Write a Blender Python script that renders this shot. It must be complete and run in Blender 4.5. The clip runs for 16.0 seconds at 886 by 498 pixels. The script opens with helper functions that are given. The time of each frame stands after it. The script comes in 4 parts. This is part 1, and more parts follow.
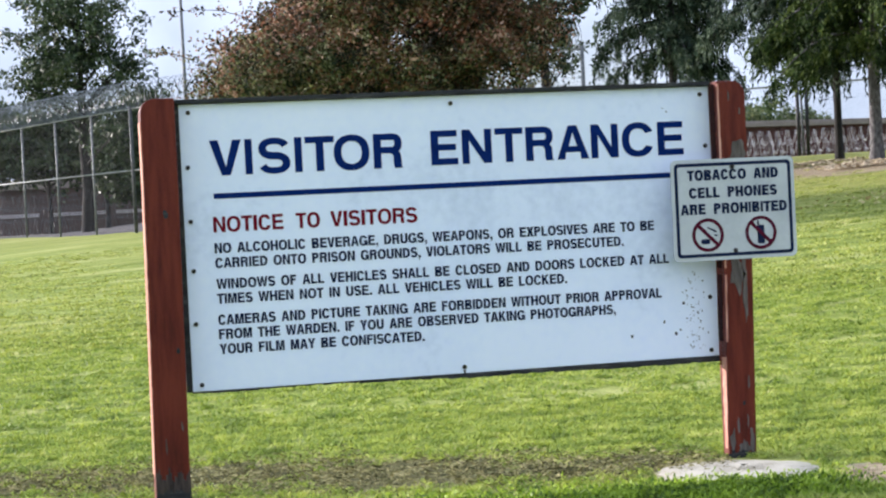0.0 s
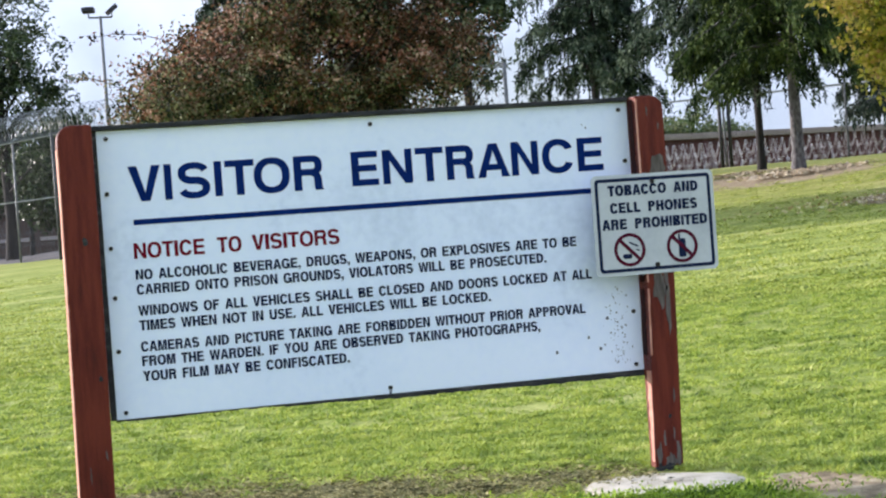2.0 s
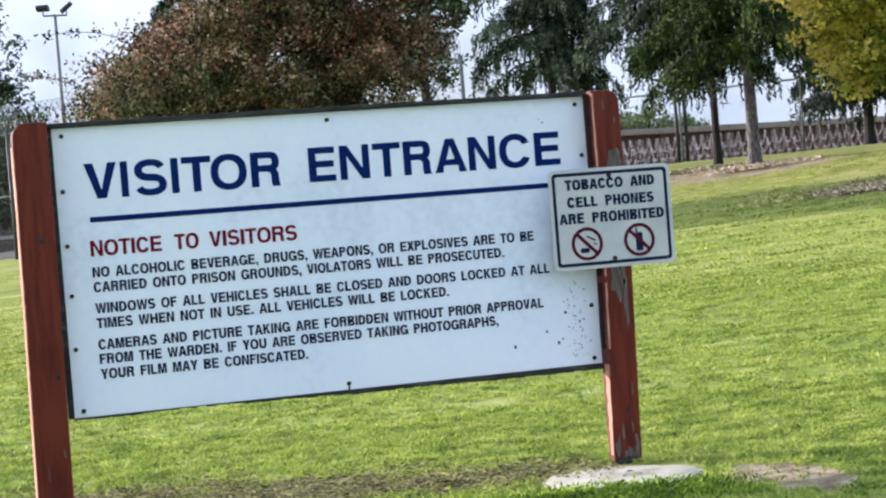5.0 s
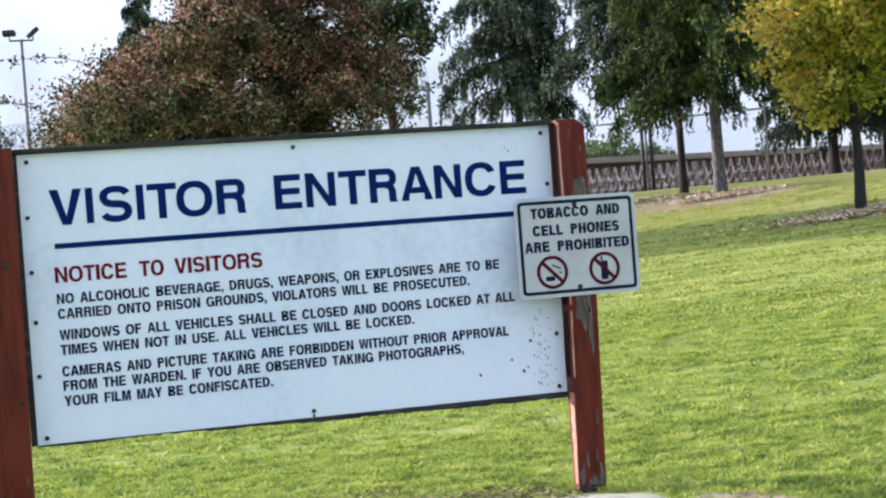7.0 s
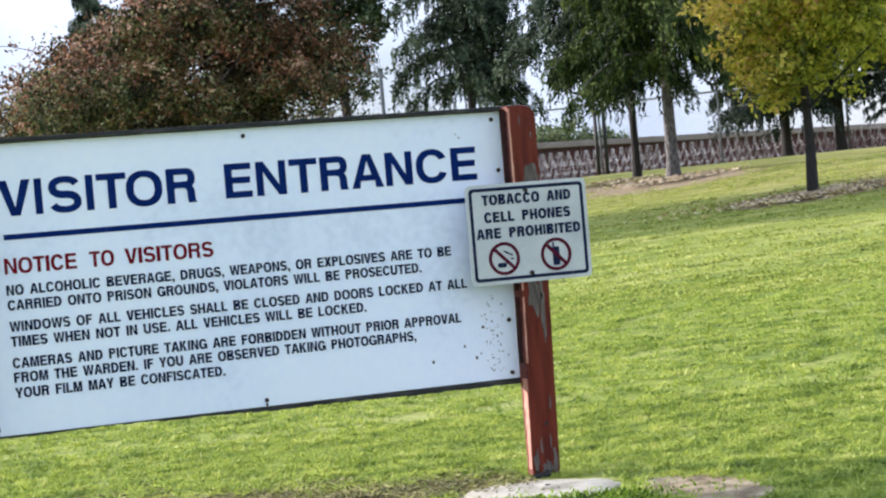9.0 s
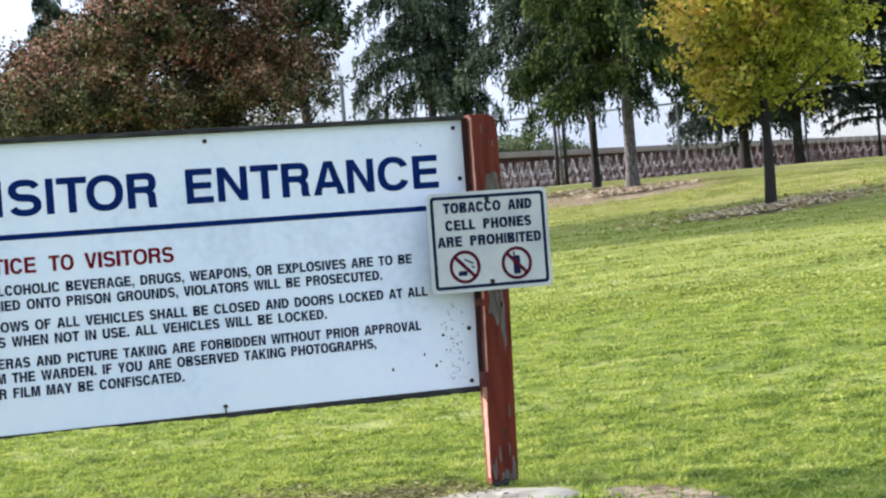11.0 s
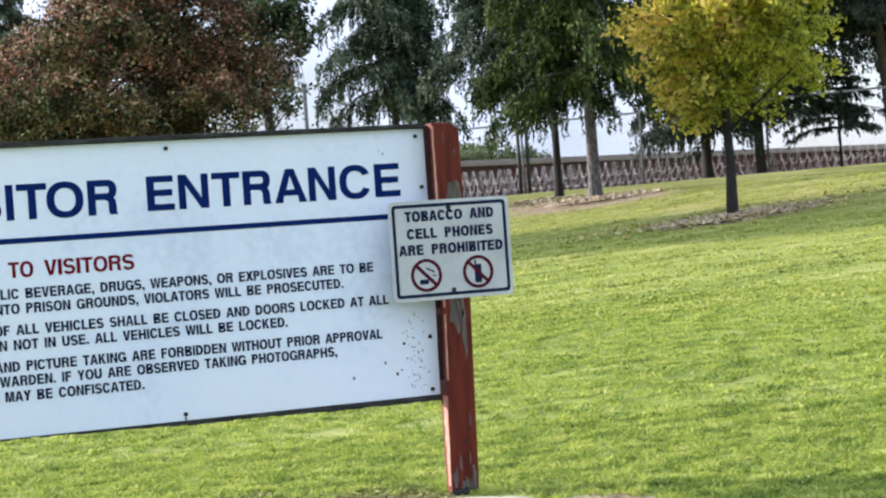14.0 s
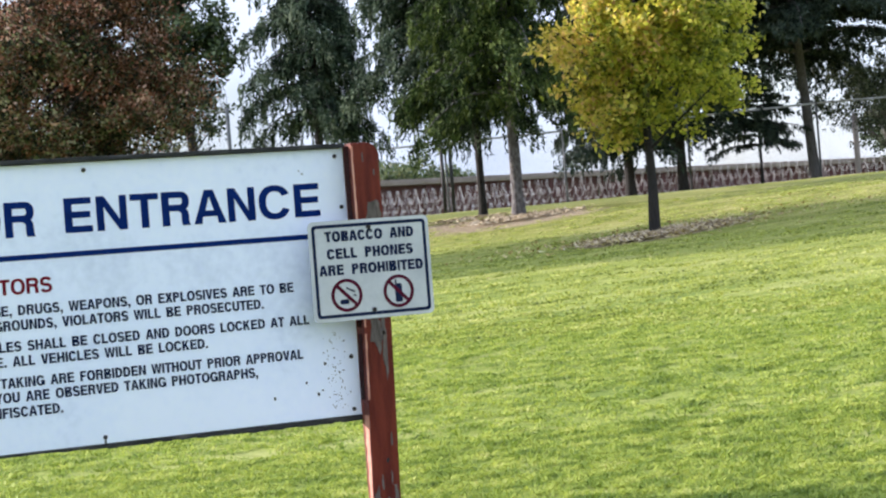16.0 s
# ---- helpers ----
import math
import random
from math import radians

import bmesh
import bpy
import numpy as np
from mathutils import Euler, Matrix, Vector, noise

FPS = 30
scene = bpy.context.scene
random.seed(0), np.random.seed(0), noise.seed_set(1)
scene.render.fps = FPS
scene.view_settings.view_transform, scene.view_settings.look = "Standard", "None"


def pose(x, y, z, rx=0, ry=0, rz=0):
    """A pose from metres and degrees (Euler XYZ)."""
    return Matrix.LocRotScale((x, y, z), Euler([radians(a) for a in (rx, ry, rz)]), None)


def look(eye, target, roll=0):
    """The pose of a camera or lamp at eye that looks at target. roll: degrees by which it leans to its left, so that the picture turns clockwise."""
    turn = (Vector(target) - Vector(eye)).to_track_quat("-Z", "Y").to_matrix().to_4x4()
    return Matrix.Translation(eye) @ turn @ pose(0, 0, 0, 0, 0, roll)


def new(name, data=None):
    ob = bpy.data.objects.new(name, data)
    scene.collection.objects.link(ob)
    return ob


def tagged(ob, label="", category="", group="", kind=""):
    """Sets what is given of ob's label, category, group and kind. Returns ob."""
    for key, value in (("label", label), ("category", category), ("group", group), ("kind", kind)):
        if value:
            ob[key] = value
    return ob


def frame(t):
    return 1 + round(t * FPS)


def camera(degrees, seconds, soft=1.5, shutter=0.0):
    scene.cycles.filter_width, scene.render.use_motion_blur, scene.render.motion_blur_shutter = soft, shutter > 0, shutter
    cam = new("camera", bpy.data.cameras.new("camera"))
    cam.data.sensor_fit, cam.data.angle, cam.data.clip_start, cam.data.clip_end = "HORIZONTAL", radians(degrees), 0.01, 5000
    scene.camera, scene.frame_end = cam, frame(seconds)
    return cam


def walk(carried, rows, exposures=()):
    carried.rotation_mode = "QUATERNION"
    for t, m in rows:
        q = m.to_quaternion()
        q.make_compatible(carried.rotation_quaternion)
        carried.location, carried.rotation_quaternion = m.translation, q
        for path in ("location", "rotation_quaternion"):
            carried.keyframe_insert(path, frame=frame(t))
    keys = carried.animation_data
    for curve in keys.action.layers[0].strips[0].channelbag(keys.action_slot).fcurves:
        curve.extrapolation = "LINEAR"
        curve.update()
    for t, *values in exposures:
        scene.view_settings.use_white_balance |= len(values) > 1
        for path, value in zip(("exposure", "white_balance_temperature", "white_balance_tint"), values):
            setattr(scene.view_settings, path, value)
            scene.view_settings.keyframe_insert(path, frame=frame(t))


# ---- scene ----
from mathutils.geometry import tessellate_polygon
cam = camera(26.80, 16.0, soft=2.2)
# seconds, eye x, y, z, yaw, pitch, lean
ROWS = [
    (0.0, -0.760, -7.926, 1.139, -13.068, -1.104, 2.858),
    (0.5, -0.754, -7.930, 1.142, -13.639, -0.696, 3.694),
    (1.0, -0.745, -7.925, 1.142, -14.103, -0.536, 3.789),
    (1.5, -0.737, -7.924, 1.147, -14.948, -0.081, 4.400),
    (2.0, -0.735, -7.924, 1.144, -15.314, -0.670, 4.187),
    (2.5, -0.735, -7.924, 1.145, -15.172, -0.637, 4.077),
    (3.0, -0.736, -7.925, 1.145, -15.431, -0.610, 4.161),
    (3.5, -0.736, -7.918, 1.148, -16.076, -0.727, 4.343),
    (3.7, -0.733, -7.917, 1.146, -16.287, -0.963, 4.483),
    (5.8, -0.737, -7.932, 1.137, -16.965, -0.796, 4.606),
    (6.0, -0.734, -7.926, 1.140, -17.215, -0.793, 4.721),
    (6.5, -0.731, -7.932, 1.141, -17.598, -0.228, 4.636),
    (7.0, -0.734, -7.935, 1.141, -17.694, -0.118, 4.336),
    (7.5, -0.736, -7.930, 1.140, -17.281, -0.007, 4.469),
    (8.0, -0.729, -7.946, 1.146, -18.354, 0.047, 4.635),
    (8.5, -0.725, -7.953, 1.142, -18.832, -0.161, 4.985),
    (9.0, -0.718, -7.936, 1.147, -19.039, -0.672, 4.885),
    (9.2, -0.718, -7.933, 1.141, -19.222, -0.365, 4.599),
    (11.3, -0.729, -7.936, 1.143, -20.468, -0.492, 4.246),
    (11.5, -0.728, -7.926, 1.140, -20.554, -0.287, 4.234),
    (12.0, -0.726, -7.925, 1.140, -20.563, -0.487, 4.339),
    (12.5, -0.725, -7.930, 1.139, -20.621, -0.387, 4.300),
    (13.0, -0.728, -7.938, 1.144, -20.865, -0.230, 3.939),
    (13.5, -0.726, -7.938, 1.145, -21.241, -0.180, 3.922),
    (14.0, -0.723, -7.938, 1.144, -21.491, -0.332, 4.051),
    (14.5, -0.718, -7.939, 1.144, -22.060, -0.290, 4.307),
    (15.0, -0.716, -7.946, 1.142, -22.573, -0.111, 4.445),
    (15.5, -0.710, -7.949, 1.141, -22.712, -0.403, 4.199),
    (16.0, -0.706, -7.956, 1.143, -23.833, 0.086, 4.530),
]
walk(cam, [(t, pose(x, y, z, 90 + pitch, 0, yaw) @ pose(0, 0, 0, 0, 0, -lean)) for t, x, y, z, yaw, pitch, lean in ROWS],
     exposures=((0.0, 0.82, 6020, 23.0), (16.0, 0.96, 6130, 23.5)))


# ---- light ----
SUN_AZ, SUN_EL = -49.0, 14.4      # degrees from +y towards +x, and above the horizon
to_sun = Vector((math.sin(radians(SUN_AZ)) * math.cos(radians(SUN_EL)), math.cos(radians(SUN_AZ)) * math.cos(radians(SUN_EL)), math.sin(radians(SUN_EL))))
sun_data = bpy.data.lights.new("sun", "SUN")
sun_data.energy, sun_data.angle, sun_data.color = 5.0, radians(0.6), (1.0, 0.92, 0.78)
sun = new("sun", sun_data)
sun.matrix_world = look((0, 0, 60), Vector((0, 0, 60)) - to_sun)
world = bpy.data.worlds.new("world")
scene.world = world
world.use_nodes = True
wn, wl = world.node_tree.nodes, world.node_tree.links
sky = wn.new("ShaderNodeTexSky")
sky.sky_type, sky.sun_disc = "NISHITA", False
sky.sun_elevation, sky.sun_rotation = radians(SUN_EL), radians(SUN_AZ)
clouds = wn.new("ShaderNodeTexNoise")
clouds.inputs["Scale"].default_value, clouds.inputs["Detail"].default_value = 5.0, 6.0
cover = wn.new("ShaderNodeValToRGB")
cover.color_ramp.elements[0].position, cover.color_ramp.elements[1].position = 0.28, 0.54
bright = wn.new("ShaderNodeMix")
bright.data_type = "RGBA"
puffs = wn.new("ShaderNodeTexNoise")
puffs.inputs["Scale"].default_value, puffs.inputs["Detail"].default_value = 9.0, 5.0
shade = wn.new("ShaderNodeValToRGB")
shade.color_ramp.elements[0].position, shade.color_ramp.elements[1].position = 0.36, 0.62
shade.color_ramp.elements[0].color, shade.color_ramp.elements[1].color = (0.50, 0.60, 0.665, 1), (0.72, 0.85, 0.95, 1)
gain = wn.new("ShaderNodeVectorMath")
gain.operation = "SCALE"
# an overcast sky is dimmer at the horizon than overhead
above, height, dome = wn.new("ShaderNodeTexCoord"), wn.new("ShaderNodeSeparateXYZ"), wn.new("ShaderNodeMapRange")
wl.new(above.outputs["Generated"], height.inputs["Vector"])
wl.new(height.outputs["Z"], dome.inputs["Value"])
dome.inputs["To Min"].default_value, dome.inputs["To Max"].default_value = 5.8, 10.6
wl.new(dome.outputs["Result"], gain.inputs["Scale"])
wl.new(puffs.outputs["Fac"], shade.inputs["Fac"])
wl.new(shade.outputs["Color"], gain.inputs[0])
wl.new(gain.outputs["Vector"], bright.inputs["B"])
wl.new(clouds.outputs["Fac"], cover.inputs["Fac"])
wl.new(cover.outputs["Color"], bright.inputs["Factor"])
wl.new(sky.outputs["Color"], bright.inputs["A"])
wl.new(bright.outputs["Result"], wn["Background"].inputs["Color"])
wn["Background"].inputs["Strength"].default_value = 0.12

# ---- materials ----


def material(name, colours, scale=8.0, rough=0.8, bump=0.2, metal=0.0, fine=60.0, stretch=(1, 1, 1), island=0.0, piece=0.0, glow=0.0, spread=(0.3, 0.7), spec=0.5):
    """A surface whose colour wanders between the given ones by noise at two scales, with grain in its relief.
    island / piece: how much each joined island or object differs; glow: light that passes through (leaves)."""
    m = bpy.data.materials.new(name)
    m.use_nodes = True
    n, l = m.node_tree.nodes, m.node_tree.links
    b = n["Principled BSDF"]
    b.inputs["Roughness"].default_value, b.inputs["Metallic"].default_value = rough, metal
    b.inputs["Specular IOR Level"].default_value = spec
    geo, mapping = n.new("ShaderNodeNewGeometry"), n.new("ShaderNodeMapping")
    mapping.inputs["Scale"].default_value = stretch
    l.new(geo.outputs["Position"], mapping.inputs["Vector"])
    big, small = n.new("ShaderNodeTexNoise"), n.new("ShaderNodeTexNoise")
    for node, s in ((big, scale), (small, fine)):
        node.inputs["Scale"].default_value, node.inputs["Detail"].default_value = s, 5.0
        l.new(mapping.outputs["Vector"], node.inputs["Vector"])
    total = n.new("ShaderNodeMath")
    total.operation, total.inputs[1].default_value = "MULTIPLY_ADD", 0.35
    l.new(small.outputs["Fac"], total.inputs[0])
    l.new(big.outputs["Fac"], total.inputs[2])
    shift = n.new("ShaderNodeMath")
    shift.operation, shift.inputs[1].default_value = "SUBTRACT", 0.175
    l.new(total.outputs[0], shift.inputs[0])
    last = shift
    for amount, node, out in ((island, geo, "Random Per Island"), (piece, n.new("ShaderNodeObjectInfo") if piece else None, "Random")):
        if amount:
            more, back = n.new("ShaderNodeMath"), n.new("ShaderNodeMath")
            more.operation, more.inputs[1].default_value = "MULTIPLY_ADD", amount
            l.new(node.outputs[out], more.inputs[0])
            l.new(last.outputs[0], more.inputs[2])
            back.operation, back.inputs[1].default_value = "SUBTRACT", amount / 2
            l.new(more.outputs[0], back.inputs[0])
            last = back
    ramp = n.new("ShaderNodeValToRGB")
    el = ramp.color_ramp.elements
    while len(el) < len(colours):
        el.new(0.5)
    for i, c in enumerate(colours):
        el[i].position = spread[0] + (spread[1] - spread[0]) * i / (len(colours) - 1)
        el[i].color = (*c, 1)
    l.new(last.outputs[0], ramp.inputs["Fac"])
    l.new(ramp.outputs["Color"], b.inputs["Base Color"])
    if bump:
        bp = n.new("ShaderNodeBump")
        bp.inputs["Strength"].default_value, bp.inputs["Distance"].default_value = bump, 0.01
        l.new(small.outputs["Fac"], bp.inputs["Height"])
        l.new(bp.outputs["Normal"], b.inputs["Normal"])
    if glow:
        tr, mix = n.new("ShaderNodeBsdfTranslucent"), n.new("ShaderNodeMixShader")
        l.new(ramp.outputs["Color"], tr.inputs["Color"])
        mix.inputs["Fac"].default_value = glow
        l.new(b.outputs["BSDF"], mix.inputs[1])
        l.new(tr.outputs["BSDF"], mix.inputs[2])
        l.new(mix.outputs["Shader"], n["Material Output"].inputs["Surface"])
    return m


WHITE = material("white_painted_panel", ((0.60, 0.68, 0.85), (0.73, 0.81, 0.98), (0.78, 0.85, 0.99)), 1.3, 0.35, 0.03, fine=25, spread=(0.25, 0.6), spec=0.2)
PLATE = material("white_sign_plate", ((0.43, 0.46, 0.50), (0.54, 0.57, 0.60)), 6, 0.3, 0.02)
BLUE = material("navy_lettering", ((0.002, 0.013, 0.090), (0.003, 0.021, 0.138)), 20, 0.75, 0.03, spec=0.06)
RED = material("dark_red_lettering", ((0.115, 0.004, 0.014), (0.175, 0.007, 0.021)), 20, 0.75, 0.03, spec=0.06)
BLACK = material("black_lettering", ((0.005, 0.011, 0.038), (0.013, 0.021, 0.060)), 20, 0.75, 0.03, spec=0.08)
RING_RED = material("prohibition_red", ((0.060, 0.006, 0.020), (0.092, 0.008, 0.026)), 30, 0.75, 0.03, spec=0.08)
SCREW = material("rusted_screw", ((0.012, 0.012, 0.014), (0.05, 0.04, 0.04)), 60, 0.6, 0.2, 0.5)
REDWOOD = material("red_painted_timber", ((0.034, 0.006, 0.004), (0.100, 0.013, 0.007), (0.145, 0.024, 0.012)), 5, 0.5, 0.35, fine=70, stretch=(6, 6, 0.7), spread=(0.22, 0.62), spec=0.2)
# dark red that stands in for shade on the right post's side
SHADED_RED = material("shaded_red_timber", ((0.008, 0.003, 0.003), (0.045, 0.009, 0.007)), 9, 0.8, 0.4, fine=60, stretch=(4, 4, 0.5), spec=0.15)
# pale red for rubbed edges and for sunlight painted on post sides
SALMON = material("worn_and_sunlit_pale_red", ((0.34, 0.12, 0.08), (0.66, 0.36, 0.27)), 12, 0.7, 0.3, stretch=(1, 1, 0.5), spec=0.2)
BARE = material("weathered_bare_wood", ((0.05, 0.041, 0.036), (0.155, 0.13, 0.115)), 14, 0.9, 0.6, stretch=(6, 6, 0.8))
EDGE = material("blackened_timber_edge", ((0.010, 0.011, 0.013), (0.026, 0.028, 0.030), (0.11, 0.105, 0.10)), 12, 0.85, 0.7, stretch=(0.6, 4, 4), spread=(0.38, 0.78))
CONCRETE = material("pale_weathered_concrete", ((0.19, 0.17, 0.125), (0.42, 0.385, 0.30), (0.53, 0.49, 0.40)), 7, 0.9, 0.5, spread=(0.25, 0.6))
STEEL = material("galvanised_steel", ((0.10, 0.11, 0.115), (0.19, 0.20, 0.205)), 9, 0.6, 0.1, 0.3)
DARKSTEEL = material("dark_steel", ((0.012, 0.012, 0.014), (0.03, 0.03, 0.033)), 9, 0.55, 0.1, 0.4)
WIRE = material("razor_wire_steel", ((0.09, 0.10, 0.11), (0.20, 0.22, 0.23)), 3, 0.45, 0.0, 0.4)
MESHWIRE = material("dull_fence_wire", ((0.035, 0.037, 0.038), (0.07, 0.072, 0.074)), 3, 0.8, 0.0, 0.0)
RAIL = material("pale_galvanised_rail", ((0.26, 0.27, 0.27), (0.40, 0.41, 0.41)), 4, 0.6, 0.05, 0.2)
PALEWIRE = material("bright_razor_wire", ((0.40, 0.39, 0.42), (0.62, 0.61, 0.64)), 3, 0.5, 0.0, 0.3)
BRICKWALL = material("red_brick_wall", ((0.070, 0.028, 0.030), (0.115, 0.046, 0.045)), 1.2, 0.9, 0.4, fine=9, stretch=(1, 1, 5))
BROWNWALL = material("brown_brick_wall", ((0.07, 0.045, 0.040), (0.12, 0.075, 0.065)), 0.8, 0.9, 0.4, fine=9, stretch=(1, 1, 5))
FASCIA = material("tan_roof_fascia", ((0.22, 0.18, 0.155), (0.32, 0.27, 0.235)), 0.6, 0.7, 0.1, fine=6)
CAPSTONE = material("pale_wall_band", ((0.40, 0.34, 0.33), (0.52, 0.46, 0.45)), 0.8, 0.8, 0.1)
BARK = material("grey_brown_bark", ((0.028, 0.025, 0.023), (0.095, 0.088, 0.082), (0.15, 0.142, 0.137)), 9, 0.95, 1.0, fine=40, stretch=(4, 4, 0.7))
PALEBARK = material("pale_scaly_spruce_bark", ((0.036, 0.033, 0.034), (0.108, 0.102, 0.103), (0.19, 0.182, 0.182)), 7, 0.95, 1.0, fine=30, stretch=(2, 2, 1))
DARKBARK = material("dark_wet_bark", ((0.010, 0.009, 0.009), (0.033, 0.029, 0.028)), 9, 0.95, 1.0, fine=40, stretch=(4, 4, 0.7))
MULCH = material("wood_chip_mulch", ((0.22, 0.16, 0.10), (0.60, 0.49, 0.33), (0.80, 0.70, 0.52)), 5, 0.95, 1.0, fine=18, island=0.5)
FALLEN = material("fallen_yellow_leaf", ((0.34, 0.24, 0.08), (0.50, 0.40, 0.14), (0.56, 0.47, 0.22)), 3, 0.7, 0.0, island=0.8)
SPRUCE = material("spruce_needles", ((0.006, 0.014, 0.009), (0.040, 0.070, 0.042), (0.148, 0.195, 0.128)), 1.5, 0.8, 0.0, fine=6, island=0.22, glow=0.18, spec=0.2, spread=(0.36, 0.68))
GRAVEL = material("grey_brown_gravel", ((0.03, 0.027, 0.026), (0.075, 0.067, 0.066), (0.12, 0.11, 0.108)), 0.8, 0.95, 0.6, fine=9)
SPRUCE_LIGHT = material("sunlit_green_spruce_needles", ((0.005, 0.014, 0.005), (0.034, 0.064, 0.014), (0.118, 0.165, 0.042)), 1.4, 0.8, 0.0, fine=6, island=0.20, glow=0.18, spec=0.2, spread=(0.35, 0.68))
SPRUCE_DARK = material("dark_spruce_needles", ((0.006, 0.014, 0.011), (0.024, 0.042, 0.028), (0.062, 0.084, 0.058)), 1.6, 0.8, 0.0, fine=5, island=0.4, glow=0.12, spec=0.2)
RUSSET = material("russet_and_green_leaves", ((0.008, 0.011, 0.005), (0.034, 0.027, 0.012), (0.098, 0.054, 0.025), (0.155, 0.064, 0.033), (0.27, 0.120, 0.068), (0.50, 0.33, 0.24)), 1.9, 0.75, 0.0, fine=6.5, island=0.22, glow=0.2, spread=(0.37, 0.66), spec=0.25)
MAPLE = material("yellow_green_autumn_leaves", ((0.13, 0.12, 0.02), (0.44, 0.40, 0.05), (0.70, 0.58, 0.10), (0.74, 0.52, 0.16), (0.46, 0.26, 0.14)), 1.5, 0.5, 0.0, fine=5, island=0.50, glow=0.6, spread=(0.22, 0.90))
OLIVE = material("olive_green_crabapple_leaves", ((0.008, 0.016, 0.006), (0.042, 0.060, 0.020), (0.135, 0.145, 0.058), (0.29, 0.28, 0.15), (0.17, 0.095, 0.055)), 1.9, 0.75, 0.0, fine=6.5, island=0.22, glow=0.2, spread=(0.37, 0.69), spec=0.25)
MAPLE_GREEN = material("green_and_yellow_maple_leaves", ((0.085, 0.115, 0.013), (0.32, 0.37, 0.037), (0.58, 0.58, 0.065), (0.76, 0.66, 0.115)), 1.5, 0.5, 0.0, fine=5, island=0.50, glow=0.6, spread=(0.22, 0.82))
OAK = material("dark_green_broad_leaves", ((0.011, 0.024, 0.011), (0.042, 0.070, 0.028), (0.105, 0.142, 0.066)), 0.8, 0.5, 0.0, fine=3, island=0.40, glow=0.15, spec=0.25)
SAGE = material("grey_green_leaves", ((0.018, 0.032, 0.016), (0.065, 0.090, 0.045), (0.15, 0.175, 0.095)), 0.6, 0.5, 0.0, fine=3, island=0.4, glow=0.2)
FOOTWOOD = material("damp_brown_wood", ((0.022, 0.014, 0.012), (0.085, 0.058, 0.048)), 14, 0.9, 0.6, stretch=(6, 6, 0.8))
LIME = material("light_green_leaves", ((0.045, 0.080, 0.025), (0.11, 0.16, 0.055), (0.21, 0.23, 0.10)), 0.4, 0.5, 0.0, fine=3, island=0.4, glow=0.3)
BLADE = material("lawn_grass_blades", ((0.050, 0.092, 0.011), (0.21, 0.305, 0.038), (0.46, 0.53, 0.09), (0.68, 0.66, 0.26)), 4.2, 0.6, 0.0, fine=18, stretch=(0.8, 1.25, 1), island=0.18, glow=0.35, spread=(0.19, 0.85))
DRYBLADE = material("dry_hill_grass_blades", ((0.09, 0.13, 0.02), (0.29, 0.355, 0.055), (0.50, 0.54, 0.115), (0.68, 0.66, 0.27)), 1.2, 0.6, 0.0, fine=5, stretch=(0.5, 1.8, 1), island=0.28, glow=0.3, spread=(0.24, 0.80))
THATCH = material("dead_brown_grass", ((0.06, 0.060, 0.020), (0.21, 0.200, 0.070), (0.44, 0.40, 0.18)), 6, 0.9, 0.0, fine=20, island=0.5, glow=0.1, spread=(0.28, 0.76))
WEED = material("bright_clover_leaves", ((0.07, 0.135, 0.012), (0.24, 0.37, 0.025), (0.42, 0.56, 0.06)), 6, 0.5, 0.0, fine=15, island=0.4, glow=0.4)

# ---- mesh helpers ----


class Shape:
    """Vertices and faces of one part."""

    def __init__(self):
        self.v, self.f = [], []

    def box(self, a, b):
        k = len(self.v)
        self.v += [(x, y, z) for z in (a[2], b[2]) for y in (a[1], b[1]) for x in (a[0], b[0])]
        self.f += [tuple(k + i for i in q) for q in ((0, 2, 3, 1), (4, 5, 7, 6), (0, 1, 5, 4), (2, 6, 7, 3), (0, 4, 6, 2), (1, 3, 7, 5))]
        return self

    def tube(self, points, radii, sides=6, ends=True):
        k, pts = len(self.v), [Vector(p) for p in points]
        if not hasattr(radii, "__len__"):
            radii = [radii] * len(pts)
        radii = [float(r) for r in radii]
        for i, p in enumerate(pts):
            d = (pts[min(i + 1, len(pts) - 1)] - pts[max(i - 1, 0)]).normalized()
            a = d.cross(Vector((0, 0, 1)) if abs(d.z) < 0.9 else Vector((1, 0, 0))).normalized()
            b = a.cross(d)
            for s in range(sides):
                w = 2 * math.pi * s / sides
                self.v.append(tuple(p + radii[i] * (math.cos(w) * a + math.sin(w) * b)))
        for i in range(len(pts) - 1):
            for s in range(sides):
                t = (s + 1) % sides
                self.f.append((k + i * sides + s, k + i * sides + t, k + (i + 1) * sides + t, k + (i + 1) * sides + s))
        if ends:
            self.f += [tuple(k + s for s in range(sides)), tuple(k + (len(pts) - 1) * sides + s for s in reversed(range(sides)))]
        return self

    def prism(self, outline, y0, y1):
        """An outline in x and z, from depth y0 to y1."""
        k, n = len(self.v), len(outline)
        self.v += [(x, y0, z) for x, z in outline] + [(x, y1, z) for x, z in outline]
        self.f += [tuple(range(k, k + n)), tuple(range(k + 2 * n - 1, k + n - 1, -1))]
        self.f += [(k + i, k + n + i, k + n + (i + 1) % n, k + (i + 1) % n) for i in range(n)]
        return self

    def mesh(self, name, mat, smooth=False):
        me = bpy.data.meshes.new(name)
        me.from_pydata(self.v, [], self.f)
        bm = bmesh.new()
        bm.from_mesh(me)
        bmesh.ops.recalc_face_normals(bm, faces=bm.faces)
        bm.to_mesh(me)
        bm.free()
        me.materials.append(mat)
        if smooth:
            me.polygons.foreach_set("use_smooth", [True] * len(me.polygons))
        return me


